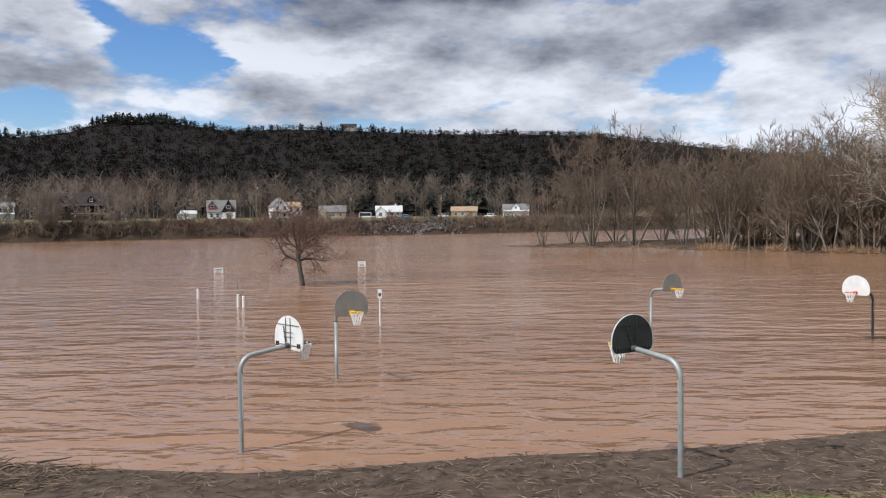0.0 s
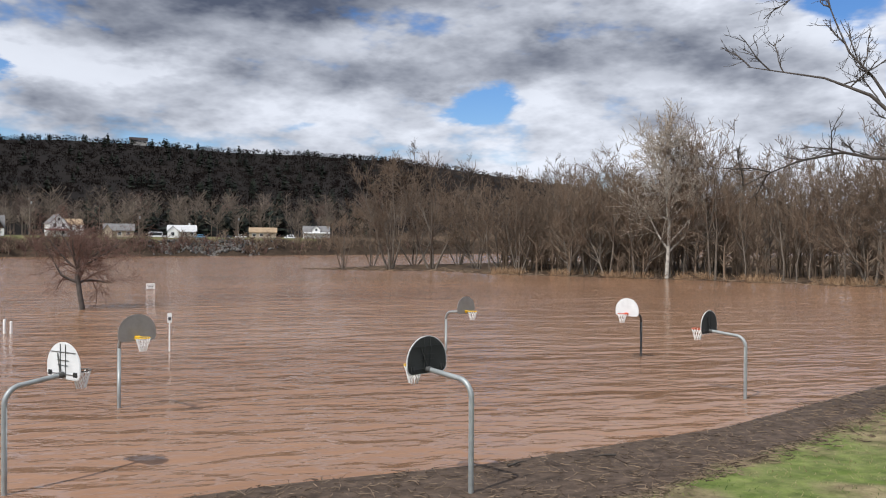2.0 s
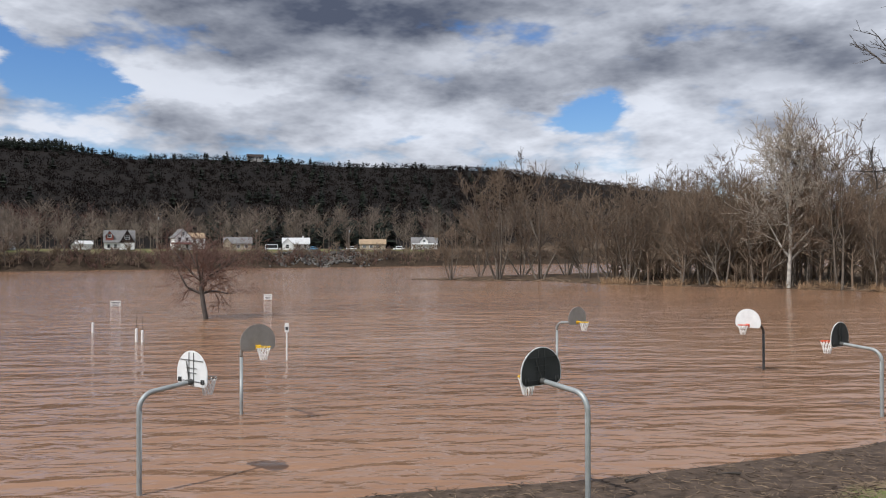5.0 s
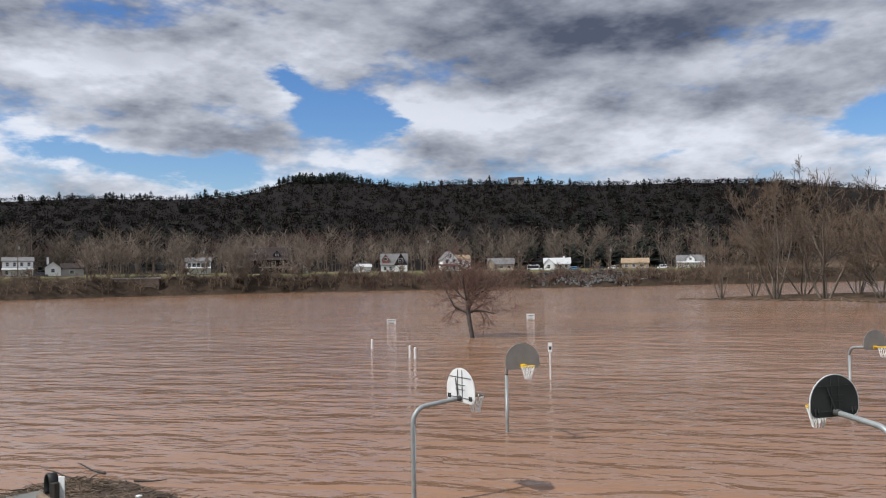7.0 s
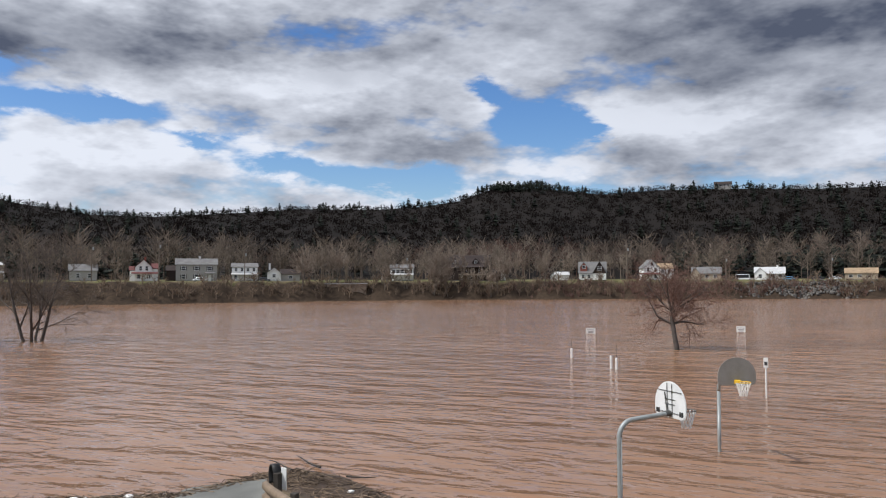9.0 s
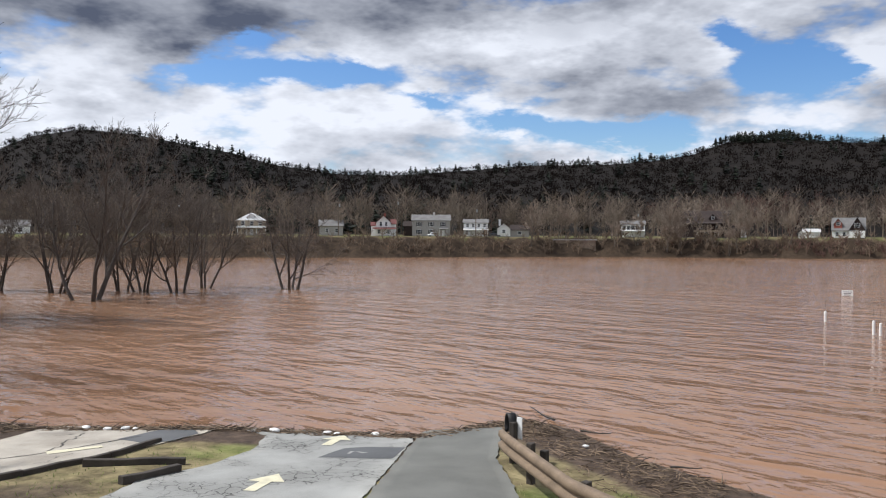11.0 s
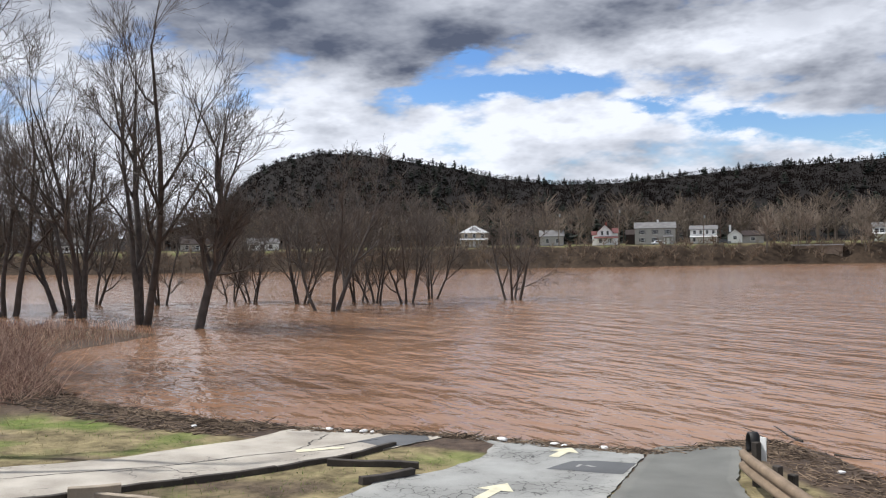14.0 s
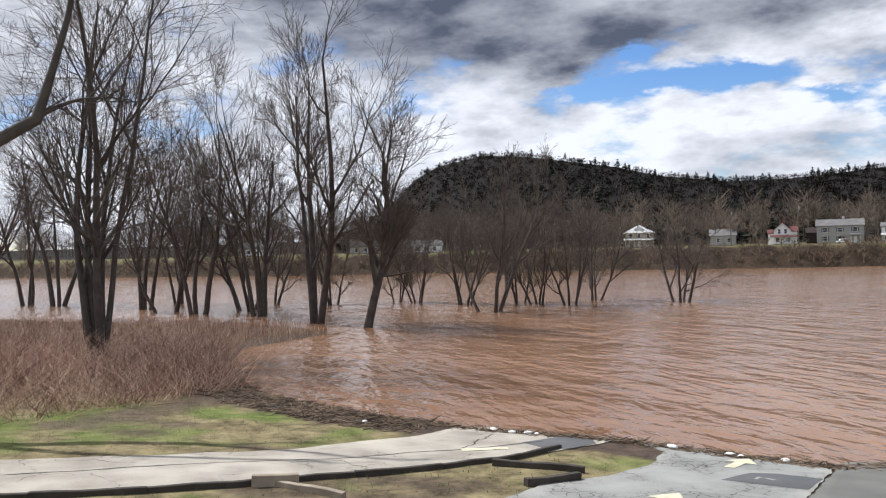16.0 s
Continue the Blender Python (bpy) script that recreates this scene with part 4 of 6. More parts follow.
# ---- signs and markers out in the water ----
def board_sign(x, y, w, h, z, label):
    az = math.degrees(math.atan2(-x, y))
    ob = thing("park_sign", pose(x, y, 0, 0, 0, az), label, "sign", "drowned park signs")
    panel = part("panel", block(-w / 2, w / 2, -0.015, 0.015, z, z + h, bevel=0.006), SIGN_WHITE, ob)
    for k, (a, b) in enumerate(((0.72, 0.8), (0.44, 0.62), (0.2, 0.55))):
        part("text_bar", block(-w * b / 2, w * b / 2, -0.022, -0.017, z + h * a - 0.03, z + h * a + 0.03), INK, panel)
    for u in (-w * 0.4, w * 0.4):
        part("post", block(u - 0.04, u + 0.04, 0.017, 0.09, -1.5, z + h), SIGN_WHITE, ob)


board_sign(-25.65, 89.3, 1.05, 0.60, 0.03, "white park sign just above the flood water")
board_sign(-10.5, 98.4, 0.98, 0.66, 0.06, "white park sign standing low in flood water")


def marker(x, y, h, rod, label):
    ob = thing("marker_post", pose(x, y, 0), label, "marker post", "white marker posts")
    tube_part("sleeve", [(0, 0, -0.8), (0, 0, h * 0.5), (0, 0, h)], (0.085, 0.085, 0.08), 10, SIGN_WHITE, ob)
    tube_part("rod", [(0, 0, h - 0.05), (0.0, 0, h + rod * 0.5), (0.0, 0, h + rod)], 0.012, 6, STEEL_DARK, ob)
    cap = bmesh.new()
    bmesh.ops.create_cone(cap, cap_ends=True, segments=10, radius1=0.088, radius2=0.03, depth=0.05, matrix=Matrix.Translation((0, 0, h + 0.02)))
    part("cap", cap, SIGN_WHITE, ob)


marker(-18.9, 60.2, 0.72, 0.75, "white marker post with a thin rod in flood water")
marker(-14.2, 53.9, 0.84, 0.95, "white marker post with a tall thin rod in flood water")
marker(-13.75, 53.6, 0.74, 0.95, "shorter white marker post with a thin rod in flood water")
ob = thing("post_sign", pose(-3.7, 43.7, 0, 0, 0, 5), "small white sign on a slim white post in flood water", "sign")
tube_part("post", [(0, 0, -1), (0, 0, 0.8), (0, 0, 1.6)], 0.04, 8, SIGN_WHITE, ob)
panel = part("panel", block(-0.11, 0.11, -0.05, -0.035, 1.50, 2.00, bevel=0.005), SIGN_WHITE, ob)
part("symbol", block(-0.07, 0.07, -0.058, -0.052, 1.62, 1.80), INK, panel)

# ---- far woods and ridge ----
def far_trees():
    """Bare trees along the far bank, each a thing, and the woods behind them."""
    g = np.random.default_rng(8)
    kinds = []
    for seed, h, r, stems, cnt, ang, label in ((61, 15, 0.30, 1, (11, 5, 4), 44, "bare tree with a rounded crown on the far bank"),
                                               (62, 16, 0.24, 2, (6, 5, 4), 34, "tall bare tree on the far bank"),
                                               (63, 12, 0.22, 3, (4, 5, 4), 42, "bare multi-stemmed tree on the far bank"),
                                               (64, 17, 0.26, 1, (12, 5, 4), 38, "tall leaning bare tree on the far bank")):
        levels = grow(seed, h, r, stems, 14, cnt, ang, 0.3, 0.08, 0.50, 0.070)
        kinds.append(tree("far_bank_tree", pose(0, -300 - seed, -30), levels, BARK, FAR_TWIG, label, group="far bank trees", sides=(5, 4, 3, 3, 3)))
    used = set()
    rows = []
    for az in np.concatenate([g.uniform(19, 38, 34), g.uniform(-14, 75, 30), g.uniform(48, 98, 22), g.uniform(14, 19, 4)]):
        bank = g.uniform(0, 1) < 0.55 and 19 < az < 38
        rows.append((az, g.uniform(3, 12) if bank else g.uniform(34, 62), g.uniform(0.7, 1.05)))
    rows += [(23.0, 2.0, 0.95), (17.2, 18, 0.8), (29, 8, 1.0), (33.2, 14, 1.0), (35.5, 16, 0.95), (48.2, 50, 1.25), (41.3, 48, 1.3), (42.2, 46, 1.25), (26.4, 10, 1.05), (22.2, 14, 1.05)]
    for az, off, size in rows:
        rad = float(far_radius(az)) + off
        p = bearing(az, 0) * rad
        k = int(g.integers(0, 4))
        m = stand(p.x, p.y, g.uniform(0, 360), size)
        if k not in used:
            used.add(k)
            kinds[k].matrix_basis = m
        else:
            copy_thing(kinds[k], m)


def scatter(name, base, spots, sizes, turns, mat, label):
    """Many small copies of one light shape, joined into one mesh."""
    v, f = base
    c, s = np.cos(turns), np.sin(turns)
    x = v[None, :, 0] * c[:, None] - v[None, :, 1] * s[:, None]
    y = v[None, :, 0] * s[:, None] + v[None, :, 1] * c[:, None]
    z = np.broadcast_to(v[None, :, 2], x.shape)
    allv = np.stack([x, y, z], -1) * sizes[:, None, None] + spots[:, None]
    allf = f[None] + (np.arange(len(spots)) * len(v))[:, None, None]
    return allv.reshape(-1, 3), allf.reshape(-1, f.shape[1])


def woods_stuff(name, bases, az, radius, size, mat, label, seed):
    g = np.random.default_rng(seed)
    x, y = -np.sin(np.radians(az)) * radius, np.cos(np.radians(az)) * radius
    z = land_height(x, y) - 0.5
    which = g.integers(0, len(bases), len(az))
    pieces = []
    for k, b in enumerate(bases):
        w = which == k
        if w.any():
            pieces.append(scatter(name, b, np.stack([x, y, z], -1)[w], size[w], g.uniform(0, 6.28, w.sum()), mat, label))
    tagged(new(name, mesh_of(name, *joined(pieces), mat)), label, "woods", kind="stuff")


def brushy(seed, height, spread, count, thick):
    """A bare tree far off: a stem and many upward twigs, each a slender three-sided spike."""
    g = np.random.default_rng(seed)
    z = height * (0.25 + 0.6 * g.uniform(0, 1, count))
    a = g.uniform(0, 6.28, count)
    start = np.stack([0.05 * np.cos(a), 0.05 * np.sin(a), z], -1)
    reach = spread * np.sqrt(np.clip(1 - ((z / height - 0.55) / 0.6) ** 2, 0.1, 1)) * g.uniform(0.45, 1, count)
    end = start + np.stack([reach * np.cos(a), reach * np.sin(a), reach * g.uniform(0.3, 1.1, count)], -1)
    mid = (start + end) / 2 + g.normal(0, 0.08 * spread, start.shape)
    twigs = tubes(np.stack([start, mid, end], 1), np.broadcast_to(np.array([thick, thick * 0.8, thick * 0.3]), (count, 3)), 3)
    a2 = a[:, None] + g.normal(0, 0.7, (count, 2))
    s2 = np.repeat(mid, 2, 0)
    e2 = s2 + np.stack([reach[:, None] * 0.55 * np.cos(a2), reach[:, None] * 0.55 * np.sin(a2), reach[:, None] * g.uniform(0.2, 0.9, (count, 2))], -1).reshape(-1, 3)
    more = tubes(np.stack([s2, e2], 1), np.broadcast_to(np.array([thick * 0.7, thick * 0.3]), (2 * count, 2)), 3)
    stem = tubes(np.array([[(0, 0, -1), (0.1, 0, height * 0.5), (0, 0.1, height * 0.95)]]), np.array([[0.22, 0.15, 0.04]]) * (thick / 0.08) ** 0.5, 4)
    return joined([stem, twigs, more])


def puff(seed, height, spread, count):
    """A bare crown seen from a kilometre off: a loose cloud of small ragged sprays on a stem."""
    g = np.random.default_rng(seed)
    d = g.normal(0, 1, (count, 3))
    d /= np.linalg.norm(d, axis=1, keepdims=True)
    c = d * g.uniform(0.35, 1, (count, 1)) * [spread, spread, height * 0.48] + [0, 0, height * 0.36]
    a, b = g.normal(0, 1, (count, 3)), g.normal(0, 1, (count, 3))
    a[:, 2] = np.abs(a[:, 2]) + 0.4
    a *= (g.uniform(0.55, 1.15, count) / np.linalg.norm(a, axis=1))[:, None]
    b *= (g.uniform(0.4, 0.8, count) / np.linalg.norm(b, axis=1))[:, None]
    v = np.stack([c - a, c + b, c + a * 1.2, c - b * 0.8], 1).reshape(-1, 3)
    return joined([(v, np.arange(4 * count).reshape(-1, 4)), tubes(np.array([[(0, 0, -1), (0, 0, height * 0.7)]]), np.array([[0.25, 0.1]]), 3)])


def pine(seed, height, spread):
    g = np.random.default_rng(seed)
    pieces = [tubes(np.array([[(0, 0, -1), (0, 0, height)]]), np.array([[0.3, 0.06]]), 4)]
    v, f = [], []
    for k in range(44):
        z = height * g.uniform(0.10, 1.0)
        r = spread * (1.06 - z / height) ** 0.5 * g.uniform(0.6, 1.2) + 0.3
        a = g.uniform(0, 6.28)
        tip = np.array([r * np.cos(a), r * np.sin(a), z - 0.15 * r])
        side = np.array([-np.sin(a), np.cos(a), 0]) * r * 0.55
        n = len(v)
        v += [(0, 0, z + 0.5), tuple(tip * [0.6, 0.6, 1] + side), tuple(tip), tuple(tip * [0.6, 0.6, 1] - side + [0, 0, -0.4])]
        f.append((n, n + 1, n + 2, n + 3))
    pieces.append((np.array(v), np.array(f)))
    return joined(pieces)


far_trees()
g = np.random.default_rng(14)
soft = [brushy(s, 15, 5.0, 26, 0.085) for s in range(70, 77)]
az = g.uniform(-14, 98, 720)
woods_stuff("far_woods", soft, az, far_radius(az) + 48 + 160 * g.uniform(0, 1, len(az)) ** 1.3, g.uniform(0.75, 1.3, len(az)), WOODS, "dense bare grey-brown woods behind the far houses", 15)
az = np.concatenate([g.normal(22, 3.5, 90), g.uniform(-10, 60, 60)])
woods_stuff("budding_woods", soft[:3], az, far_radius(az) + 120 + 110 * g.uniform(0, 1, len(az)), g.uniform(0.7, 1.0, len(az)), RUST_WOODS, "bare woods with reddish buds behind the houses", 16)
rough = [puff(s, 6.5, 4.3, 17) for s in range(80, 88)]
# hill crowns: the shade of the clouds is in their base colour
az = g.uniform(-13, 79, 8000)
woods_stuff("hill_woods", rough, az, 430 + (RIDGE_FAR - 400) * g.uniform(0, 1, len(az)) ** 0.75, g.uniform(0.75, 1.2, len(az)), SHADE_TONED_HILL_WOODS, "bare woods covering the ridge, cloud shade put into their dark colour", 17)
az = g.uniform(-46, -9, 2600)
woods_stuff("ridge_woods", rough, az, 520 + (RIDGE_FAR - 480) * g.uniform(0, 1, len(az)) ** 0.75, g.uniform(0.8, 1.25, len(az)), SUN_TONED_RIDGE_WOODS, "bare woods on the falling end of the ridge, sunlight put into their paler colour", 18)
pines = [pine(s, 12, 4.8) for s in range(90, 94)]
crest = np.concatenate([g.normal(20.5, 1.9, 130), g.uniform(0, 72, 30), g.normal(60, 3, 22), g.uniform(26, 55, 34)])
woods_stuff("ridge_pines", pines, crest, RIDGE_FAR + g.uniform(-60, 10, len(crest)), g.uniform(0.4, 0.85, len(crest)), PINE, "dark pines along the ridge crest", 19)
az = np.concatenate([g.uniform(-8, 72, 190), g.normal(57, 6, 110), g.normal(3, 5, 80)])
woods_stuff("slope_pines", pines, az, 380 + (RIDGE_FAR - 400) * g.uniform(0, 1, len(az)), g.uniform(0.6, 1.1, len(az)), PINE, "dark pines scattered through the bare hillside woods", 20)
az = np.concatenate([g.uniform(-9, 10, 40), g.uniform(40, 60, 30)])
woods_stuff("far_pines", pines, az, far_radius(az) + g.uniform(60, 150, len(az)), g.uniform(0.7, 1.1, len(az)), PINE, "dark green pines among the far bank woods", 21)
# brush along the far waterline
scrub = [brushy(s, 2.6, 1.7, 9, 0.07) for s in range(100, 104)]
az = g.uniform(-14, 98, 950)
woods_stuff("bank_scrub", scrub, az, far_radius(az) + 1 + 13 * g.uniform(0, 1, len(az)), g.uniform(0.5, 1.3, len(az)), TWIG, "leafless brown scrub along the far bank", 22)
az = g.normal(10, 7, 300)
woods_stuff("red_scrub", scrub, az, far_radius(az) + 1 + 10 * g.uniform(0, 1, len(az)), g.uniform(0.5, 1.1, len(az)), TWIG_RED, "reddish leafless scrub along the far bank", 23)
# undergrowth in the woods across the inlet
line = np.repeat(NEAR_LAND[:9], 45, 0) + np.linspace(0, 1, 45)[:, None].repeat(9, 1).T.reshape(-1, 1) * np.repeat(NEAR_LAND[1:10] - NEAR_LAND[:9], 45, 0)
d = np.repeat(NEAR_LAND[1:10] - NEAR_LAND[:9], 45, 0)
d /= np.linalg.norm(d, axis=1, keepdims=True)
p = line + np.stack([-d[:, 1], d[:, 0]], -1) * g.uniform(1.0, 26, (len(line), 1))
p = p[(p[:, 0] > 47) & (shore_distance(p[:, 0], p[:, 1]) > 0.8)]
thicket = [brushy(s, 5.5, 2.6, 12, 0.07) for s in range(110, 114)]
v = joined([scatter("undergrowth", thicket[k], np.stack([p[k::4, 0], p[k::4, 1], land_height(p[k::4, 0], p[k::4, 1])], -1), g.uniform(0.6, 1.3, len(p[k::4])), g.uniform(0, 6.28, len(p[k::4])), TWIG, "") for k in range(4)])
tagged(new("undergrowth", mesh_of("undergrowth", *v, TWIG)), "tangled leafless undergrowth in the inlet woods", "undergrowth", kind="stuff")

# ---- far bank: houses, poles, cars, riprap ----
def far_place(az, off, turn=0.0, z=None):
    rad = float(far_radius(az)) + off
    p = bearing(az, 0) * rad
    ground = float(land_height(np.array([p.x]), np.array([p.y]))[0]) if z is None else z
    return pose(p.x, p.y, ground - 0.05, 0, 0, az + turn)


def gable(w, d, h, rise, along_x, eave=0.35, thick=0.18):
    """A roof slab pair over a box w wide (x), d deep (y), walls h high."""
    bm = bmesh.new()
    half, run = (d / 2, w / 2) if along_x else (w / 2, d / 2)
    slope = rise / half
    for s in (1, -1):
        pts = [(0, rise), (s * (half + eave), -slope * eave), (s * (half + eave), -slope * eave + thick), (0, rise + thick)]
        ring = []
        for e in (-run - eave, run + eave):
            ring.append([bm.verts.new((e, d / 2 + q, h + z) if along_x else (q, d / 2 + e, h + z)) for q, z in pts])
        a, b = ring
        bm.faces.new(a), bm.faces.new(b[::-1])
        for i in range(4):
            bm.faces.new((a[i], b[i], b[(i + 1) % 4], a[(i + 1) % 4]))
    bmesh.ops.recalc_face_normals(bm, faces=bm.faces)
    return bm


def walls(w, d, h, rise=0.0, along_x=True):
    bm = bmesh.new()
    a = [bm.verts.new(p) for p in ((-w / 2, 0, 0), (w / 2, 0, 0), (w / 2, d, 0), (-w / 2, d, 0))]
    b = [bm.verts.new((v.co.x, v.co.y, h)) for v in a]
    if rise and along_x:
        l, r = bm.verts.new((-w / 2, d / 2, h + rise)), bm.verts.new((w / 2, d / 2, h + rise))
        sides = ((a[0], a[1], b[1], b[0]), (a[1], a[2], b[2], r, b[1]), (a[2], a[3], b[3], b[2]), (a[3], a[0], b[0], l, b[3]))
        lid = ((b[0], b[1], r, l), (b[2], b[3], l, r))
    elif rise:
        f, k = bm.verts.new((0, 0, h + rise)), bm.verts.new((0, d, h + rise))
        sides = ((a[0], a[1], b[1], f, b[0]), (a[1], a[2], b[2], b[1]), (a[2], a[3], b[3], k, b[2]), (a[3], a[0], b[0], b[3]))
        lid = ((b[0], f, k, b[3]), (f, b[1], b[2], k))
    else:
        sides = tuple((a[i], a[(i + 1) % 4], b[(i + 1) % 4], b[i]) for i in range(4))
        lid = (tuple(b),)
    for q in sides + lid:
        bm.faces.new(q)
    bmesh.ops.recalc_face_normals(bm, faces=bm.faces)
    return bm


def hip(w, d, h, rise, eave=0.5):
    bm = bmesh.new()
    lo = [bm.verts.new(p) for p in ((-w / 2 - eave, -eave, h), (w / 2 + eave, -eave, h), (w / 2 + eave, d + eave, h), (-w / 2 - eave, d + eave, h))]
    k = max(w - d, 0.8) / 2
    l, r = bm.verts.new((-k, d / 2, h + rise)), bm.verts.new((k, d / 2, h + rise))
    for q in ((lo[0], lo[1], r, l), (lo[1], lo[2], r), (lo[2], lo[3], l, r), (lo[3], lo[0], l), tuple(lo[::-1])):
        bm.faces.new(q)
    bmesh.ops.recalc_face_normals(bm, faces=bm.faces)
    return bm


def window(ob, x, z, w=0.9, h=1.3, shutters=False, y=0.0):
    bm = block(x - w / 2 - 0.1, x + w / 2 + 0.1, y - 0.07, y - 0.003, z - h / 2 - 0.1, z + h / 2 + 0.1)
    win = part("window", bm, TRIM, ob)
    part("pane", block(x - w / 2, x + w / 2, y - 0.085, y - 0.073, z - h / 2, z + h / 2), PANE, win)
    part("sash_bar", block(x - w / 2, x + w / 2, y - 0.10, y - 0.088, z - 0.04, z + 0.04), TRIM, win)
    if shutters:
        for s in (-1, 1):
            part("shutter", block(x + s * (w / 2 + 0.28) - 0.16, x + s * (w / 2 + 0.28) + 0.16, y - 0.06, y - 0.004, z - h / 2, z + h / 2), INK, win)


def door(ob, x, w=0.95, h=2.05, mat=None, y=0.0, z=0.15):
    d = part("door", block(x - w / 2, x + w / 2, y - 0.09, y - 0.003, z, z + h), mat or TRIM, ob)
    part("handle", block(x + w * 0.32, x + w * 0.40, y - 0.14, y - 0.093, z + 0.95, z + 1.05), STEEL_DARK, d)


def porch(ob, x0, x1, deep, h, roof_mat, post_mat=TRIM, posts=4, z0=0.0):
    bm = bmesh.new()
    v = [bm.verts.new(p) for p in ((x0 - 0.2, -deep - 0.3, z0 + h), (x1 + 0.2, -deep - 0.3, z0 + h), (x1 + 0.2, 0.0, z0 + h + 0.55), (x0 - 0.2, 0.0, z0 + h + 0.55))]
    u = [bm.verts.new((q.co.x, q.co.y, q.co.z + 0.15)) for q in v]
    bm.faces.new(v[::-1]), bm.faces.new(u)
    for i in range(4):
        bm.faces.new((v[i], v[(i + 1) % 4], u[(i + 1) % 4], u[i]))
    part("porch_roof", bm, roof_mat, ob)
    part("porch_floor", block(x0, x1, -deep, -0.01, z0 - 0.3, z0 + 0.12), TIMBER_PALE, ob)
    for k in range(posts):
        x = x0 + 0.1 + (x1 - x0 - 0.2) * k / (posts - 1)
        part("porch_post", block(x - 0.08, x + 0.08, -deep + 0.04, -deep + 0.2, z0 + 0.12, z0 + h), post_mat, ob)
    part("porch_rail", block(x0, x1, -deep + 0.08, -deep + 0.14, z0 + 0.85, z0 + 0.95), post_mat, ob)


def chimney(ob, x, y, z0, z1, mat=BRICK_RED):
    bm = block(x - 0.35, x + 0.35, y - 0.3, y + 0.3, z0, z1)
    box(bm, x - 0.42, x + 0.42, y - 0.37, y + 0.37, z1, z1 + 0.15)
    part("chimney", bm, mat, ob)


def house(az, off, w, d, h, rise, along_x, wall, roof, label, turn=0.0, hipped=False):
    ob = thing("house", far_place(az, off, turn), label, "house", "far bank houses")
    part("wall", walls(w, d, h, 0 if hipped else rise, along_x), wall, ob)
    part("roof", hip(w, d, h, rise) if hipped else gable(w, d, h, rise, along_x), roof, ob)
    part("foundation", block(-w / 2 - 0.05, w / 2 + 0.05, -0.04, d + 0.04, -1.0, 0.25), STONE, ob)
    return ob


def wing(ob, x0, x1, y0, d, h, rise, along_x, wall, roof):
    m = Matrix.Translation(((x0 + x1) / 2, y0, 0))
    part("wing_wall", walls(x1 - x0, d, h, rise, along_x), wall, ob, at=m)
    part("wing_roof", gable(x1 - x0, d, h, rise, along_x, 0.25), roof, ob, at=m)


# foursquare with a hipped roof
o = house(56.1, 26, 9.2, 8.5, 5.0, 2.6, True, SIDING_TAN, ROOF_PALE, "cream foursquare house with a pale hipped roof", hipped=True)
porch(o, -4.6, 4.6, 2.2, 2.5, ROOF_PALE)
wing(o, -1.3, 1.3, 1.2, 3.0, 6.2, 0.9, False, SIDING_WHITE, ROOF_PALE)
for x in (-2.8, 0, 2.8):
    window(o, x, 4.0)
for x in (-2.6, 2.6):
    window(o, x, 1.5)
door(o, 0)
# white gable house with a red roof
o = house(46.9, 26, 5.0, 8, 4.6, 2.3, False, SIDING_WHITE, ROOF_RED, "white gabled house with a red roof and porch")
wing(o, -4.2, -2.5, 2.0, 5, 3.6, 1.2, True, SIDING_WHITE, ROOF_RED)
wing(o, 2.5, 4.2, 1.5, 6, 4.2, 1.5, True, SIDING_WHITE, ROOF_RED)
porch(o, -3.4, 4.0, 1.9, 2.4, ROOF_RED)
for x in (-0.9, 0.9):
    window(o, x, 4.2, 0.7)
for x in (-1.5, 1.6):
    window(o, x, 1.5)
chimney(o, 0.4, 4, 5.5, 7.8)
# grey colonial with shutters
o = house(43.5, 28, 13.2, 8.5, 5.6, 2.0, True, SIDING_GREY, ROOF_GREY, "grey two-storey colonial house with dark shutters")
for x in (-4.2, 0.0, 4.2):
    window(o, x, 4.3, 1.2, 1.3, True)
for x in (-4.2, 0.0):
    window(o, x, 1.6, 1.2, 1.4, True)
porch(o, 2.9, 5.6, 1.6, 2.5, ROOF_GREY, posts=2)
door(o, 4.2)
wing(o, -9.6, -6.6, 1.5, 6, 3.6, 1.6, True, SIDING_BROWN, ROOF_DARK)
chimney(o, 1.0, 4.2, 7.0, 8.4, SIDING_WHITE)
# white two-storey with a full porch
o = house(40.3, 27, 8.6, 8, 4.9, 1.3, True, SIDING_WHITE, ROOF_GREY, "white two-storey house with a full-width porch")
for x in (-2.9, -0.9, 1.1, 3.1):
    window(o, x, 4.0, 0.8, 1.1)
porch(o, -4.3, 4.3, 2.0, 2.2, ROOF_PALE, posts=6)
for x in (-3, 3):
    window(o, x, 1.4)
door(o, 0.3)
# small white gable with a grey wing
o = house(38.3, 24, 4.6, 6, 3.0, 1.8, False, SIDING_WHITE, ROOF_GREY, "small white gabled cottage with a low grey wing")
window(o, 0, 2.0, 1.0, 1.0)
wing(o, 2.3, 9.0, 1.0, 6, 2.6, 1.6, True, SIDING_GREY, ROOF_DARK)
window(o, 5.6, 1.5, 1.3, 1.0, y=1.0)
chimney(o, -1.5, 3, 4, 6.2, SIDING_WHITE)
# white house with wide windows
o = house(29.3, 27, 8.6, 7, 4.8, 1.4, True, SIDING_WHITE, ROOF_GREY, "white house with an upper sun porch on the far bank")
for x in (-3.1, -1.5, 0.1, 1.7, 3.3):
    window(o, x, 3.6, 1.2, 1.3)
porch(o, -4.2, 4.2, 1.8, 2.3, ROOF_PALE, posts=5)
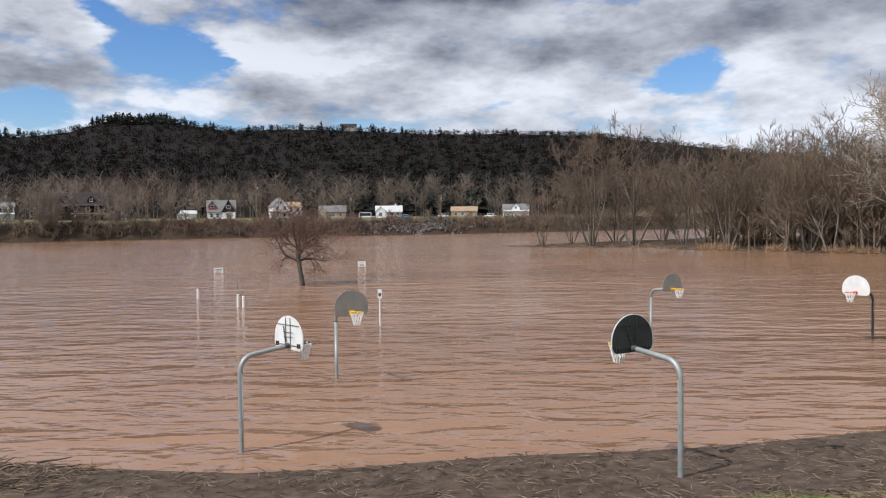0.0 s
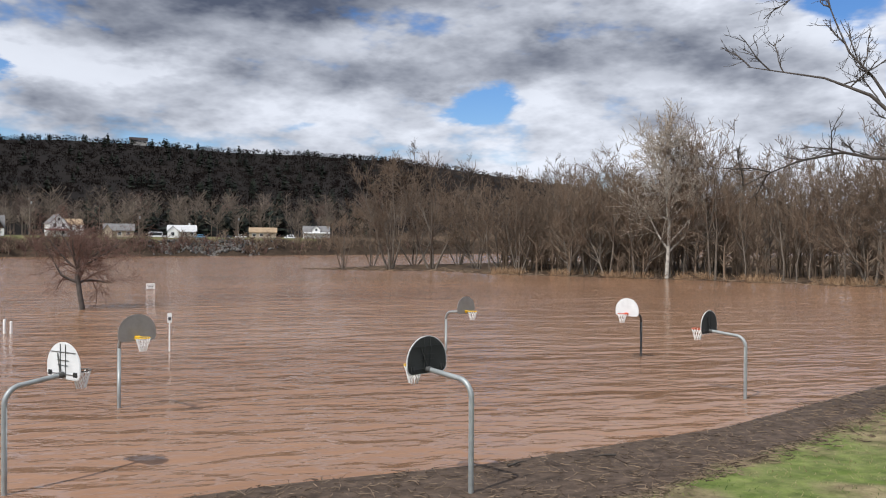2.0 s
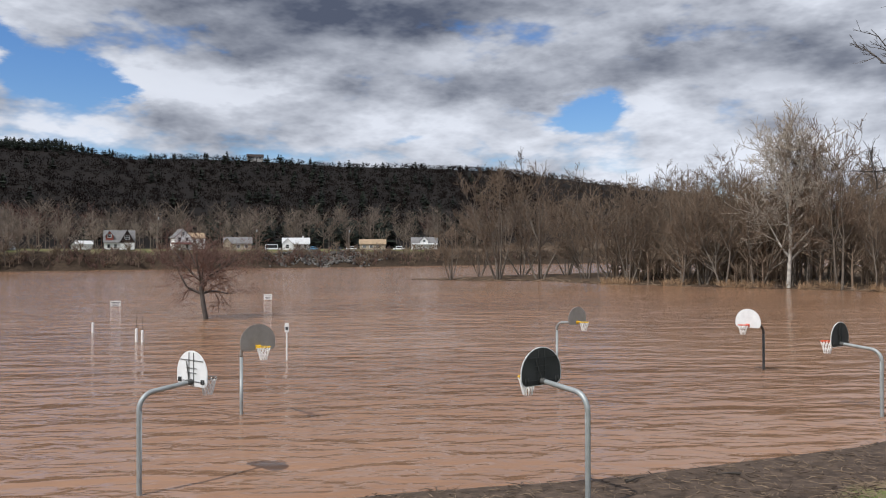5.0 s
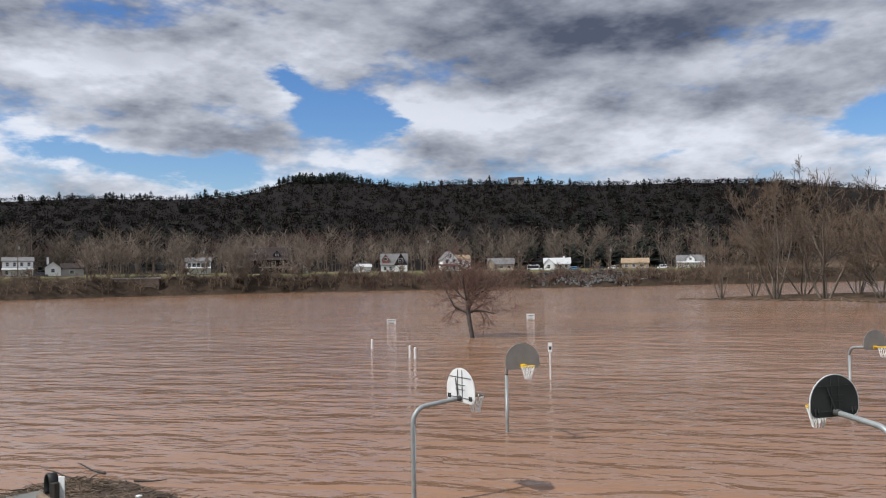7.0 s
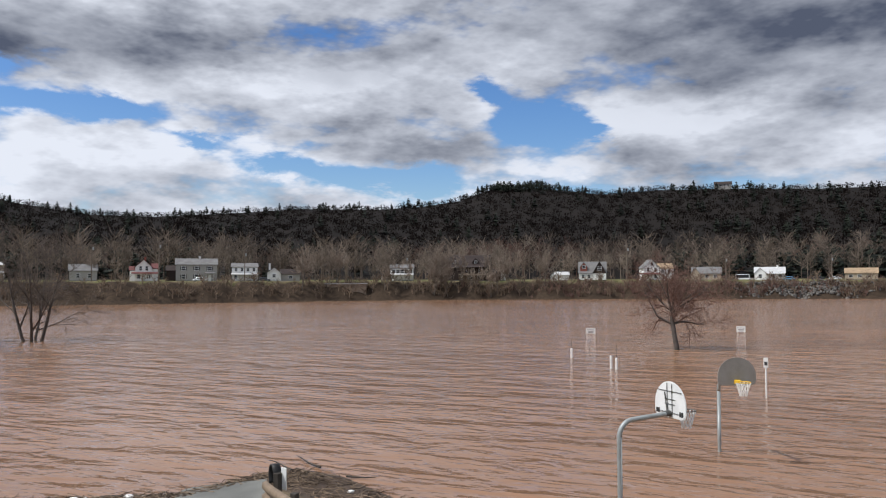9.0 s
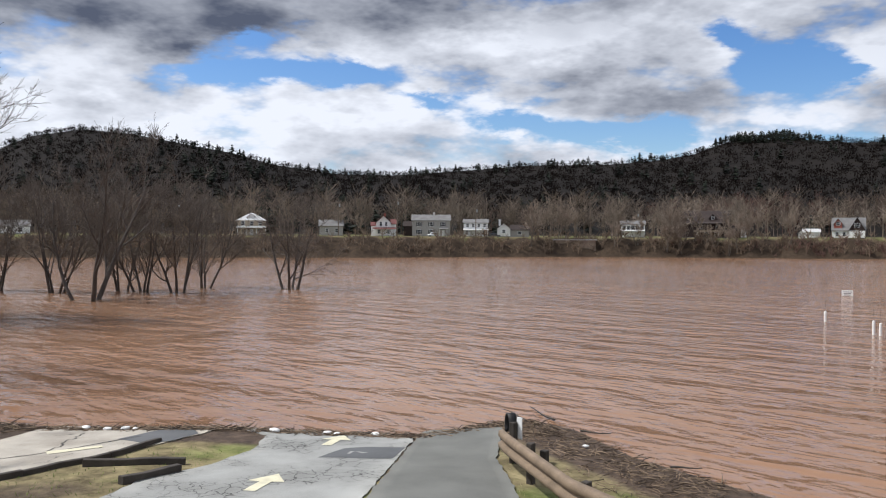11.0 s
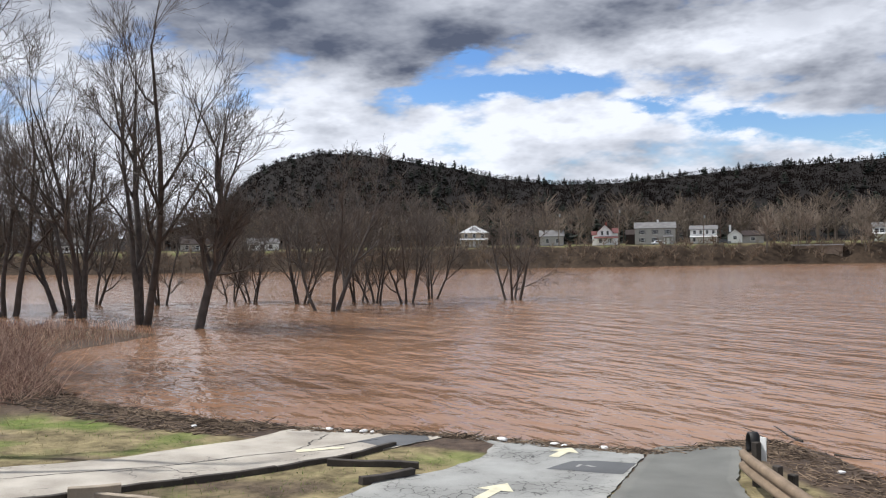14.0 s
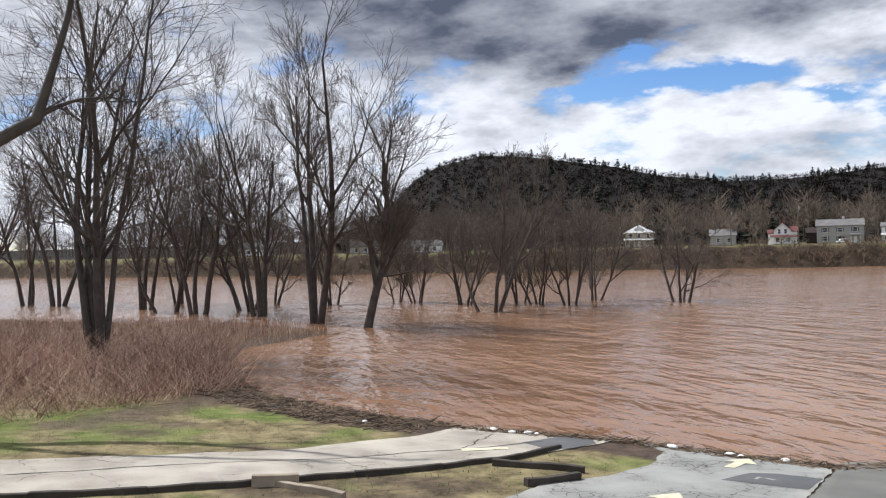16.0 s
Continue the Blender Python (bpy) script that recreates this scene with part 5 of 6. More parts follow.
# large dark lodge with dormers and decks
o = house(24.7, 24, 17.5, 9.5, 5.2, 4.6, True, SIDING_BROWN, ROOF_DARK, "large dark-brown lodge with two dormers and decks", turn=-8)
for x in (-4.6, 3.6):
    wing(o, x - 1.2, x + 1.2, 1.0, 4.0, 7.2, 1.4, False, SIDING_BROWN, ROOF_DARK)
    window(o, x, 7.3, 0.9, 1.0, y=1.0)
porch(o, -2.4, 8.6, 2.6, 2.5, ROOF_DARK, SIDING_BROWN, 5, 2.6)
for x in (-0.5, 2.5, 5.5):
    window(o, x, 4.0, 1.2, 1.3)
for x in (1.5, 5.0):
    window(o, x, 1.2, 1.4, 1.2)
door(o, -1.6, 1.0, 2.0)
wing(o, 8.75, 13.0, 1.5, 6, 3.2, 1.2, True, SIDING_BROWN, ROOF_DARK)
tube_part("stair_rail", [(-8.2, -1.5, 3.2), (-5.5, -1.8, 4.6), (-2.6, -2.0, 6.1)], 0.10, 5, TIMBER_PALE, o, "pale roof-edge board")
# shed and garage
o = house(22.05, 24, 2.0, 2.5, 2.6, 1.4, False, SIDING_WHITE, ROOF_PALE, "narrow white garden shed on the far bank")
door(o, 0, 0.8, 1.9, SIDING_GREY)
o = house(17.9, 26, 5.4, 5, 2.2, 1.1, True, SIDING_WHITE, ROOF_PALE, "low white garage among bare trees")
door(o, -1.2, 2.2, 1.8)
wing(o, -4.2, -2.75, 0, 3, 1.7, 0.9, False, SIDING_WHITE, ROOF_PALE)
# white and brown cottage
o = house(15.75, 25, 10.2, 8, 3.0, 4.2, True, SIDING_WHITE, ROOF_GREY, "white cottage with a dark-brown gable and grey roof")
wing(o, 0.2, 5.1, -1.2, 6, 3.0, 4.3, False, SIDING_BROWN, ROOF_GREY)
part("lower_wall", block(0.2, 5.1, -1.26, -1.205, 0.2, 2.7), SIDING_WHITE, o)
window(o, 2.6, 4.6, 1.6, 1.2, y=-1.2)
wing(o, -4.6, -2.0, 0.4, 3, 5.2, 1.7, False, BRICK_RED, ROOF_GREY)
window(o, -3.3, 5.2, 1.2, 1.1, y=0.4)
for x in (-3.6, -1.4):
    window(o, x, 1.5)
door(o, 3.6, y=-1.26)
# white farmhouse behind the drowned tree
o = house(11.7, 25, 6.0, 9, 5.0, 3.0, False, SIDING_WHITE, ROOF_GREY, "white gabled farmhouse with a side wing", turn=12)
for x in (-1.4, 1.4):
    window(o, x, 4.2)
    window(o, x, 1.5)
window(o, 0, 6.4, 0.8, 1.0)
wing(o, 3.0, 8.6, 1.5, 7, 4.6, 2.0, True, SIDING_WHITE, ROOF_TAN)
for x in (4.4, 6.9):
    window(o, x, 3.6, y=1.5)
porch(o, -4.6, 2.8, 1.8, 2.3, ROOF_RED)
# low grey-roofed house
o = house(8.1, 24, 10.5, 8, 2.7, 2.4, True, SIDING_TAN, ROOF_GREY, "low tan house with a broad grey roof")
for x in (-3.4, 0.2, 3.2):
    window(o, x, 1.6, 1.2, 1.1)
wing(o, -5.6, -2.4, -1.0, 5, 2.6, 2.2, False, SIDING_TAN, ROOF_GREY)
# white ranch with porch
o = house(4.1, 24, 10.6, 8, 2.7, 2.2, True, SIDING_WHITE, ROOF_PALE, "white ranch house with a pale roof and porch")
wing(o, -5.4, -1.4, -0.8, 5, 2.7, 1.9, False, SIDING_WHITE, ROOF_PALE)
porch(o, -1.2, 5.2, 1.8, 2.3, ROOF_PALE, posts=4)
for x in (1.0, 3.6):
    window(o, x, 1.5, 1.2)
window(o, -3.4, 1.5, 1.1, y=-0.8)
chimney(o, 2.8, 4, 4, 5.6, SIDING_WHITE)
# tan house and white buildings farther along
o = house(-1.3, 26, 11, 8, 2.6, 1.9, True, SIDING_TAN, ROOF_TAN, "low house with a tan roof on the far bank")
for x in (-3.6, -0.6, 2.6):
    window(o, x, 1.5, 1.3, 1.0)
o = house(-5.0, 30, 11.5, 8, 3.0, 2.6, True, SIDING_WHITE, ROOF_GREY, "white house with a centre gable and long porch")
wing(o, -1.8, 1.8, -0.6, 5, 4.0, 1.8, False, SIDING_WHITE, ROOF_GREY)
porch(o, -5.8, 5.8, 2.0, 2.3, ROOF_PALE, posts=6)
window(o, 0, 4.0, 0.9, 0.9, y=-0.6)
o = house(71, 28, 10.5, 7, 2.6, 1.8, True, SIDING_WHITE, ROOF_GREY, "long low white house behind flooded trees")
for x in (-3.5, -0.5, 2.5):
    window(o, x, 1.5, 1.2)
o = house(75.4, 30, 11.5, 8, 2.8, 2.6, True, SIDING_GREY, ROOF_DARK, "grey house with a dark roof behind flooded trees")
for x in (-3.5, 0, 3.5):
    window(o, x, 1.5, 1.1)
o = house(50.6, 32, 8, 7, 3.4, 2.0, True, SIDING_GREY, ROOF_GREY, "plain grey house half hidden by bare trees")
window(o, -1.5, 1.8), window(o, 1.8, 1.8)
o = house(83, 36, 12, 8, 3.0, 2.4, True, SIDING_WHITE, ROOF_GREY, "white house far off behind the flooded trees")
window(o, -3, 1.6), window(o, 3, 1.6)
# house on the ridge
ridge_p = bearing(6.9, 0) * 1040
o = thing("ridge_house", pose(ridge_p.x, ridge_p.y, float(land_height(np.array([ridge_p.x]), np.array([ridge_p.y]))[0]) - 2.5, 0, 0, 6.9), "low pale house on the crest of the ridge", "house")
part("wall", walls(20, 9, 7.0), SIDING_GREY, o)
part("roof", gable(20, 9, 7.0, 3.0, True, 0.8), ROOF_DARK, o)
for x in (-6, -2, 2, 6):
    window(o, x, 5.0, 2.2, 1.8)

# stone culvert at the water's edge
o = thing("culvert", far_place(33.6, 7, 0, 0.0), "tan stone culvert with a dark square opening", "culvert")
bm = bmesh.new()
for q in ((-5, -1.6, 0, 3, -1.5, 5.6), (1.4, 8.5, 0, 3, -1.5, 5.6), (-1.6, 1.4, 0, 3, 4.2, 5.6)):
    box(bm, *q, bevel=0.06)
part("wall", bm, ABUTMENT, o)
part("deck", block(-6, 9, -0.5, 6, 5.604, 6.0, bevel=0.04), SIDING_GREY, o)
# black slab stands in for the shade inside the opening
part("shade_slab", block(-1.6, 1.4, 2.4, 2.9, -1.5, 4.2), BLACK, o)
part("boat", block(-1.2, 0.8, -1.2, 1.0, 0.2, 1.3, bevel=0.3), SIDING_WHITE, o, "white boat pulled under the culvert")


def utility_pole(az, off, top, label="weathered wooden utility pole with crossarm"):
    m = far_place(az, off)
    h = top - m.translation.z
    o = thing("utility_pole", m, label, "utility pole", "utility poles")
    tube_part("pole", [(0, 0, -1), (0, 0, h * 0.5), (0, 0, h)], (0.19, 0.16, 0.12), 8, POLE_WOOD, o)
    arm = part("crossarm", block(-1.2, 1.2, -0.14, -0.02 - 0.1, h - 0.8, h - 0.62), POLE_WOOD, o)
    for x in (-1.05, -0.5, 0.5, 1.05):
        part("insulator", block(x - 0.05, x + 0.05, -0.18, -0.08, h - 0.615, h - 0.45), STEEL, arm)
    part("transformer", block(0.14, 0.6, -0.25, 0.25, h - 2.4, h - 1.4, bevel=0.08), STEEL, o)


for az, off, top in ((45.94, 18, 19.5), (40.3, 20, 17.5), (13.36, 18, 20.2), (6.86, 18, 16), (50.1, 18, 18.5), (0.4, 18, 16.2), (29, 34, 17), (61, 20, 17.5)):
    utility_pole(az, off, top)


def car(az, off, turn, paint, label, long=4.4, high=1.45, van=False):
    m = far_place(az, off, turn)
    o = thing("parked_car", m, label, "car", "parked cars")
    body = block(-long / 2, long / 2, -0.85, 0.85, 0.32, 0.85, bevel=0.12)
    cab0, cab1 = (-long * 0.46, long * 0.30) if van else (-long * 0.28, long * 0.26)
    box(body, cab0, cab1, -0.74, 0.74, 0.82, high, bevel=0.16)
    part("body", body, paint, o)
    for s in (-1, 1):
        part("side_window", block(cab0 + 0.25, cab1 - 0.25, s * 0.75 - 0.01, s * 0.75 + 0.01, 0.95, high - 0.15), PANE, o)
    for x in (-long * 0.31, long * 0.31):
        for y in (-0.78, 0.78):
            bm = bmesh.new()
            bmesh.ops.create_cone(bm, cap_ends=True, segments=14, radius1=0.33, radius2=0.33, depth=0.22, matrix=pose(x, y, 0.33, 90, 0, 0))
            wheel = part("wheel", bm, BLACK, o)
            bm = bmesh.new()
            bmesh.ops.create_cone(bm, cap_ends=True, segments=10, radius1=0.2, radius2=0.2, depth=0.24, matrix=pose(x, y, 0.33, 90, 0, 0))
            part("hub", bm, STEEL, wheel)


car(43.3, 21, 8, CAR_WHITE, "white parked car in front of the grey house")
car(2.9, 20, -5, CAR_BLUE, "light-blue parked car beside the white house")
car(5.7, 22, 0, CAR_WHITE, "white parked van on the far bank", 6.5, 2.3, True)
car(1.2, 21, 5, CAR_DARK, "dark parked car on the far bank road")
car(0.2, 22, 0, CAR_WHITE, "white parked car on the far bank road")
car(-3.2, 20, 0, CAR_WHITE, "white parked pickup on the far bank", 5.2, 1.7)
car(39.0, 20, 0, CAR_DARK, "dark parked car beside a white house")

# riprap on the far bank
g = np.random.default_rng(44)
n = 600
az, off = g.normal(2.2, 1.9, n), g.uniform(0.5, 12, n)
rad = far_radius(az) + off
x, y = -np.sin(np.radians(az)) * rad, np.cos(np.radians(az)) * rad
v = np.array([(-1, -1, -1), (1, -1, -1), (1, 1, -1), (-1, 1, -1), (-0.8, -0.7, 1), (0.8, -0.8, 0.9), (0.7, 0.8, 1), (-0.8, 0.8, 0.8)]) * 0.5
f = np.array([(0, 1, 5, 4), (1, 2, 6, 5), (2, 3, 7, 6), (3, 0, 4, 7), (4, 5, 6, 7), (3, 2, 1, 0)])
tagged(new("riprap", mesh_of("riprap", *scatter("riprap", (v, f), np.stack([x, y, land_height(x, y) + 0.2], -1), g.uniform(0.35, 0.95, n), g.uniform(0, 6.28, n), STONE, ""), STONE)), "grey riprap stones on the far bank", "stones", kind="stuff")
# blue tub on the wooded shore
o = thing("blue_tub", stand(97.5, 95.0), "blue plastic tub washed up on the wooded shore", "tub")
part("tub", block(-0.8, 0.8, -0.6, 0.6, 0.0, 1.1, bevel=0.12), TARP_BLUE, o)
part("lid", block(-0.85, 0.85, -0.65, 0.65, 1.104, 1.2, bevel=0.04), INK, o)

# ---- boat ramp lanes, kerbs, guide rail ----
def along(line, n):
    line = np.asarray(line, float)
    s = np.r_[0, np.cumsum(np.hypot(*np.diff(line, axis=0).T))]
    t = np.linspace(0, s[-1], n)
    return np.stack([np.interp(t, s, line[:, 0]), np.interp(t, s, line[:, 1])], -1)


def lane(name, left, right, mat, label, lift=0.03, n=60, m=10, jag=0.025):
    """Pavement between two edges, lying on the ground, with a broken edge and some thickness."""
    g = np.random.default_rng(len(left) * 7 + n)
    a, b = along(left, n) + g.normal(0, jag, (n, 2)), along(right, n) + g.normal(0, jag, (n, 2))
    f = np.linspace(0, 1, m)[None, :, None]
    xy = a[:, None] * (1 - f) + b[:, None] * f
    z = land_height(xy[..., 0], xy[..., 1]) + lift
    top = np.concatenate([xy, z[..., None]], -1)
    low = top - [0, 0, 0.12 + lift]
    v = np.concatenate([top.reshape(-1, 3), low.reshape(-1, 3)])
    i = np.arange(n * m).reshape(n, m)
    quads = [np.stack([i[:-1, :-1], i[:-1, 1:], i[1:, 1:], i[1:, :-1]], -1).reshape(-1, 4)]
    for e in (i[:, 0], i[:, -1], i[0], i[-1]):
        quads.append(np.stack([e[:-1], e[1:], e[1:] + n * m, e[:-1] + n * m], -1))
    return tagged(new(name, mesh_of(name, v, np.concatenate(quads), mat)), label, "pavement", kind="structure")


R_LEFT, R_RIGHT = [(-17.2, 17.7), (-16.55, 16.8), (-14.26, 13.58), (-12.7, 11.45), (-9.5, 7.0)], [(-15.4, 19.2), (-14.8, 18.4), (-12.8, 15.7), (-11.0, 14.06), (-6.0, 8.2)]
M_LEFT = [(-22.1, 14.8), (-21.3, 13.94), (-19.7, 13.9), (-18.3, 12.5), (-17.45, 10.6), (-17.0, 8.8), (-15.9, 7.2), (-12.6, 2.5)]
L_UPPER = [(-26.0, 10.4), (-25.1, 9.6), (-24.1, 8.2), (-23.5, 6.6), (-22.9, 4.2), (-22.9, 1), (-23.2, -3), (-24, -10)]
L_LOWER = [(-22.0, 14.2), (-21.1, 12.6), (-20.6, 10.9), (-19.6, 8.7), (-19.3, 6), (-19.0, 3.2), (-18.9, 0), (-19.2, -4), (-20, -11)]
def crack(line, width, seed, parent):
    """A long dark crack wandering along the pavement."""
    g = np.random.default_rng(seed)
    p = along(line, 70)
    d = np.gradient(p, axis=0)
    d /= np.linalg.norm(d, axis=1, keepdims=True)
    side = np.stack([-d[:, 1], d[:, 0]], -1)
    p = p + side * (np.cumsum(g.normal(0, 0.035, 70)) * np.sin(np.linspace(0, np.pi, 70)))[:, None]
    w = width * g.uniform(0.3, 1.3, 70)[:, None]
    xy = np.stack([p - side * w, p + side * w], 1)
    z = land_height(xy[..., 0], xy[..., 1]) + 0.036
    v = np.concatenate([xy, z[..., None]], -1).reshape(-1, 3)
    k = np.arange(0, 138, 2)
    ob = new("crack", mesh_of("crack", v, np.stack([k, k + 1, k + 3, k + 2], -1), BLACK))
    ob.parent = parent


lane("pavement_path", R_LEFT, R_RIGHT, ASPHALT_NEW, "smooth dark grey asphalt path running into the water", 0.05)
lane("pavement_ramp", M_LEFT, [(-17.25, 17.6), (-16.6, 16.75), (-14.31, 13.53), (-12.75, 11.4), (-9.6, 6.9)], ASPHALT_OLD, "old cracked pale asphalt boat ramp lane", 0.03)
drive = lane("pavement_drive", L_UPPER, L_LOWER, ASPHALT_WORN, "worn pale asphalt drive running into the flood", 0.03)

crack([(-22.0, 11.5), (-21.7, 9.5), (-21.2, 6), (-21.0, 3), (-21.0, 0), (-21.3, -5)], 0.030, 5, drive)
crack([(-23.6, 10.4), (-22.8, 9.2), (-21.7, 8.6)], 0.022, 6, drive)
crack([(-20.0, 5.5), (-20.6, 4.8), (-21.0, 3.8)], 0.018, 7, drive)


def flat_patch(name, corners, mat, lift, label, parent=None, kind="structure", category="pavement"):
    bm = bmesh.new()
    xy = np.array(corners, float)
    z = land_height(xy[:, 0], xy[:, 1]) + lift
    bm.faces.new([bm.verts.new((*p, q)) for p, q in zip(xy, z)])
    bmesh.ops.subdivide_edges(bm, edges=bm.edges, cuts=2, use_grid_fill=True)
    bmesh.ops.triangulate(bm, faces=bm.faces)
    for v in bm.verts:
        v.co.z = float(land_height(np.array([v.co.x]), np.array([v.co.y]))[0]) + lift
    bmesh.ops.recalc_face_normals(bm, faces=bm.faces)
    return tagged(part(name, bm, mat, parent), label, category, kind=kind)


flat_patch("pavement_patch", [(-16.3, 13.0), (-16.7, 14.2), (-16.45, 14.8), (-15.75, 15.5), (-15.0, 14.3), (-15.5, 13.7)], ASPHALT_PATCH, 0.036, "dark asphalt repair patch on the ramp")
flat_patch("pavement_patch", [(-22.0, 10.6), (-22.6, 12.2), (-22.2, 13.0), (-21.2, 12.6), (-20.75, 11.6), (-20.75, 10.9)], ASPHALT_PATCH, 0.036, "dark asphalt repair patch on the drive")


def arrow(x, y, turn, size):
    c, s = math.cos(radians(turn)), math.sin(radians(turn))
    pts = [(-0.16, -0.9), (0.16, -0.9), (0.16, 0.1), (0.5, 0.1), (0.0, 0.95), (-0.5, 0.1), (-0.16, 0.1)]
    flat_patch("road_arrow", [(x + size * (u * c - v * s), y + size * (u * s + v * c)) for u, v in pts], PAINT, 0.042, "worn yellowish-white painted arrow on the ramp", category="marking")


arrow(-15.05, 10.55, 32, 0.85)
arrow(-17.75, 14.75, 32, 0.85)
flat_patch("road_arrow", [(-21.7, 8.6), (-21.4, 9.9), (-21.1, 9.8), (-21.3, 8.5)], PAINT, 0.042, "worn painted mark on the drive", category="marking")


def beam(name, a, b, w, h, mat, label, sink=0.05):
    """A timber lying on the ground between two points."""
    za, zb = (float(land_height(np.array([p[0]]), np.array([p[1]]))[0]) for p in (a, b))
    d = Vector((b[0] - a[0], b[1] - a[1], zb - za))
    bm = block(0, d.length, -w / 2, w / 2, -sink, h, bevel=0.012)
    bmesh.ops.subdivide_edges(bm, edges=[e for e in bm.edges if e.calc_length() > d.length * 0.8], cuts=4)
    for v in bm.verts:
        v.co += Vector((0, 0.012 * math.sin(v.co.x * 5 + a[0]), 0.012 * math.sin(v.co.x * 3.7 + a[1])))
    ob = part(name, bm, mat)
    ob.matrix_basis = Matrix.Translation((a[0], a[1], za)) @ d.to_track_quat("X", "Z").to_matrix().to_4x4()
    return tagged(ob, label, "timber", "kerb timbers")


edge = along([(-20.95, 11.3), (-20.5, 10.8), (-19.5, 8.7), (-19.2, 6), (-18.92, 3.2), (-18.8, 0), (-19.1, -4)], 8)
for a, b in zip(edge[:-1], edge[1:]):
    beam("kerb_timber", a, b, 0.13, 0.13, TIMBER, "dark weathered timber kerb along the drive")
beam("kerb_timber", (-19.25, 8.5), (-17.95, 10.35), 0.15, 0.17, TIMBER, "loose dark timber lying across the grass strip")
beam("kerb_timber", (-16.95, 8.3), (-17.35, 9.85), 0.17, 0.17, TIMBER, "dark timber at the edge of the ramp")
beam("kerb_timber", (-18.8, 3.0), (-17.2, 4.3), 0.14, 0.14, TIMBER_PALE, "pale split timber lying on the grass strip")
beam("kerb_timber", (-18.75, 2.6), (-18.6, 3.6), 0.17, 0.26, TIMBER_PALE, "short pale timber stub leaning on the kerb")


def guide_rail():
    ob = thing("guide_rail", pose(0, 0, 0), "weathered brown steel guide rail on dark wooden posts", "guide rail")
    line = along([(-12.72, 15.85), (-12.35, 15.5), (-11.25, 14.65), (-9.0, 13.1), (-6.2, 11.3)], 24)
    z = np.interp(line[:, 0], (-12.7, -11.2, -8.8, -6.2), (0.84, 0.96, 1.04, 1.4))
    prof = np.array([(0.0, 0.25), (0.10, 0.20), (0.12, 0.09), (0.03, 0.03), (0.03, -0.03), (0.12, -0.09), (0.10, -0.20), (0.0, -0.25)])
    d = np.gradient(line, axis=0)
    d /= np.linalg.norm(d, axis=1, keepdims=True)
    out = np.stack([d[:, 1], -d[:, 0]], -1)
    rings = np.concatenate([line[:, None] + out[:, None] * (prof[None, :, :1] + 0.02), (z[:, None] + prof[None, :, 1])[..., None]], -1)
    n, m = rings.shape[:2]
    i = np.arange(n * m).reshape(n, m)
    f = np.stack([i[:-1, :-1], i[:-1, 1:], i[1:, 1:], i[1:, :-1]], -1).reshape(-1, 4)
    rail = new("rail", mesh_of("rail", rings.reshape(-1, 3), f, RAIL))
    rail.parent = ob
    rail.modifiers.new("gauge", "SOLIDIFY").thickness = 0.02
    for x, y, h in ((-12.5, 15.95, 1.0), (-11.12, 14.78, 0.9), (-8.6, 13.05, 0.9)):
        g = float(land_height(np.array([x]), np.array([y]))[0])
        part("post", block(x - 0.075, x + 0.075, y - 0.08, y + 0.08, g - 0.4, g + h, bevel=0.015), TIMBER, ob)
    # curled terminal with a white reflector plate
    t = np.linspace(-0.9, 3.6, 14)
    e, way, across = np.array([-12.66, 16.06]), np.array([-0.83, 0.56]), np.array([0.56, 0.83])
    v = []
    for a in t:
        p = e + way * (0.16 * math.cos(a) + 0.02)
        for s in (-0.10, 0.10):
            v.append((*(p + across * s), 1.16 + 0.24 * math.sin(a)))
    k = np.arange(0, len(v) - 2, 2)
    end = new("terminal", mesh_of("terminal", v, np.stack([k, k + 1, k + 3, k + 2], -1), BLACK, True))
    end.parent = ob
    tagged(end, "black curled end piece")
    end.modifiers.new("gauge", "SOLIDIFY").thickness = 0.04
    part("terminal_block", block(-12.70, -12.56, 16.02, 16.2, 0.2, 1.30, bevel=0.03), BLACK, ob)
    part("reflector_plate", block(-12.46, -12.30, 16.02, 16.045, 0.85, 1.38, bevel=0.006), SIGN_WHITE, ob, "white reflector plate")


guide_rail()
g = float(land_height(np.array([-12.1]), np.array([16.7]))[0])
tagged(part("stub_post", block(-12.2, -12.02, 16.6, 16.78, g - 0.3, g + 0.30, bevel=0.02), TIMBER), "short dark wooden post in the grass", "post")


# ---- drift line, canes, grass ----
def sticks(name, spots, reach, thick, mat, label, seed, rise=0.15, category="debris"):
    """Loose sticks and stalks lying about, joined."""
    g = np.random.default_rng(seed)
    n = len(spots)
    a = g.uniform(0, 6.28, n)
    L = reach * g.uniform(0.25, 1.0, n) ** 1.5
    z = np.maximum(land_height(spots[:, 0], spots[:, 1]), 0.0) + g.uniform(0.005, 0.06, n)
    p = np.stack([spots[:, 0], spots[:, 1], z], -1)
    d = np.stack([np.cos(a), np.sin(a), g.normal(0.02, rise, n)], -1) * L[:, None]
    mid = p + d / 2 + g.normal(0, 0.06, p.shape) * L[:, None]
    r = thick * g.uniform(0.4, 1.2, n)
    v, f = tubes(np.stack([p, mid, p + d], 1), np.stack([r, r * 0.9, r * 0.5], 1), 4)
    low = np.maximum(land_height(v[:, 0], v[:, 1]), 0.0)
    v[:, 2] = np.maximum(v[:, 2], low + 0.002)
    return tagged(new(name, mesh_of(name, v, f, mat)), label, category, kind="stuff")


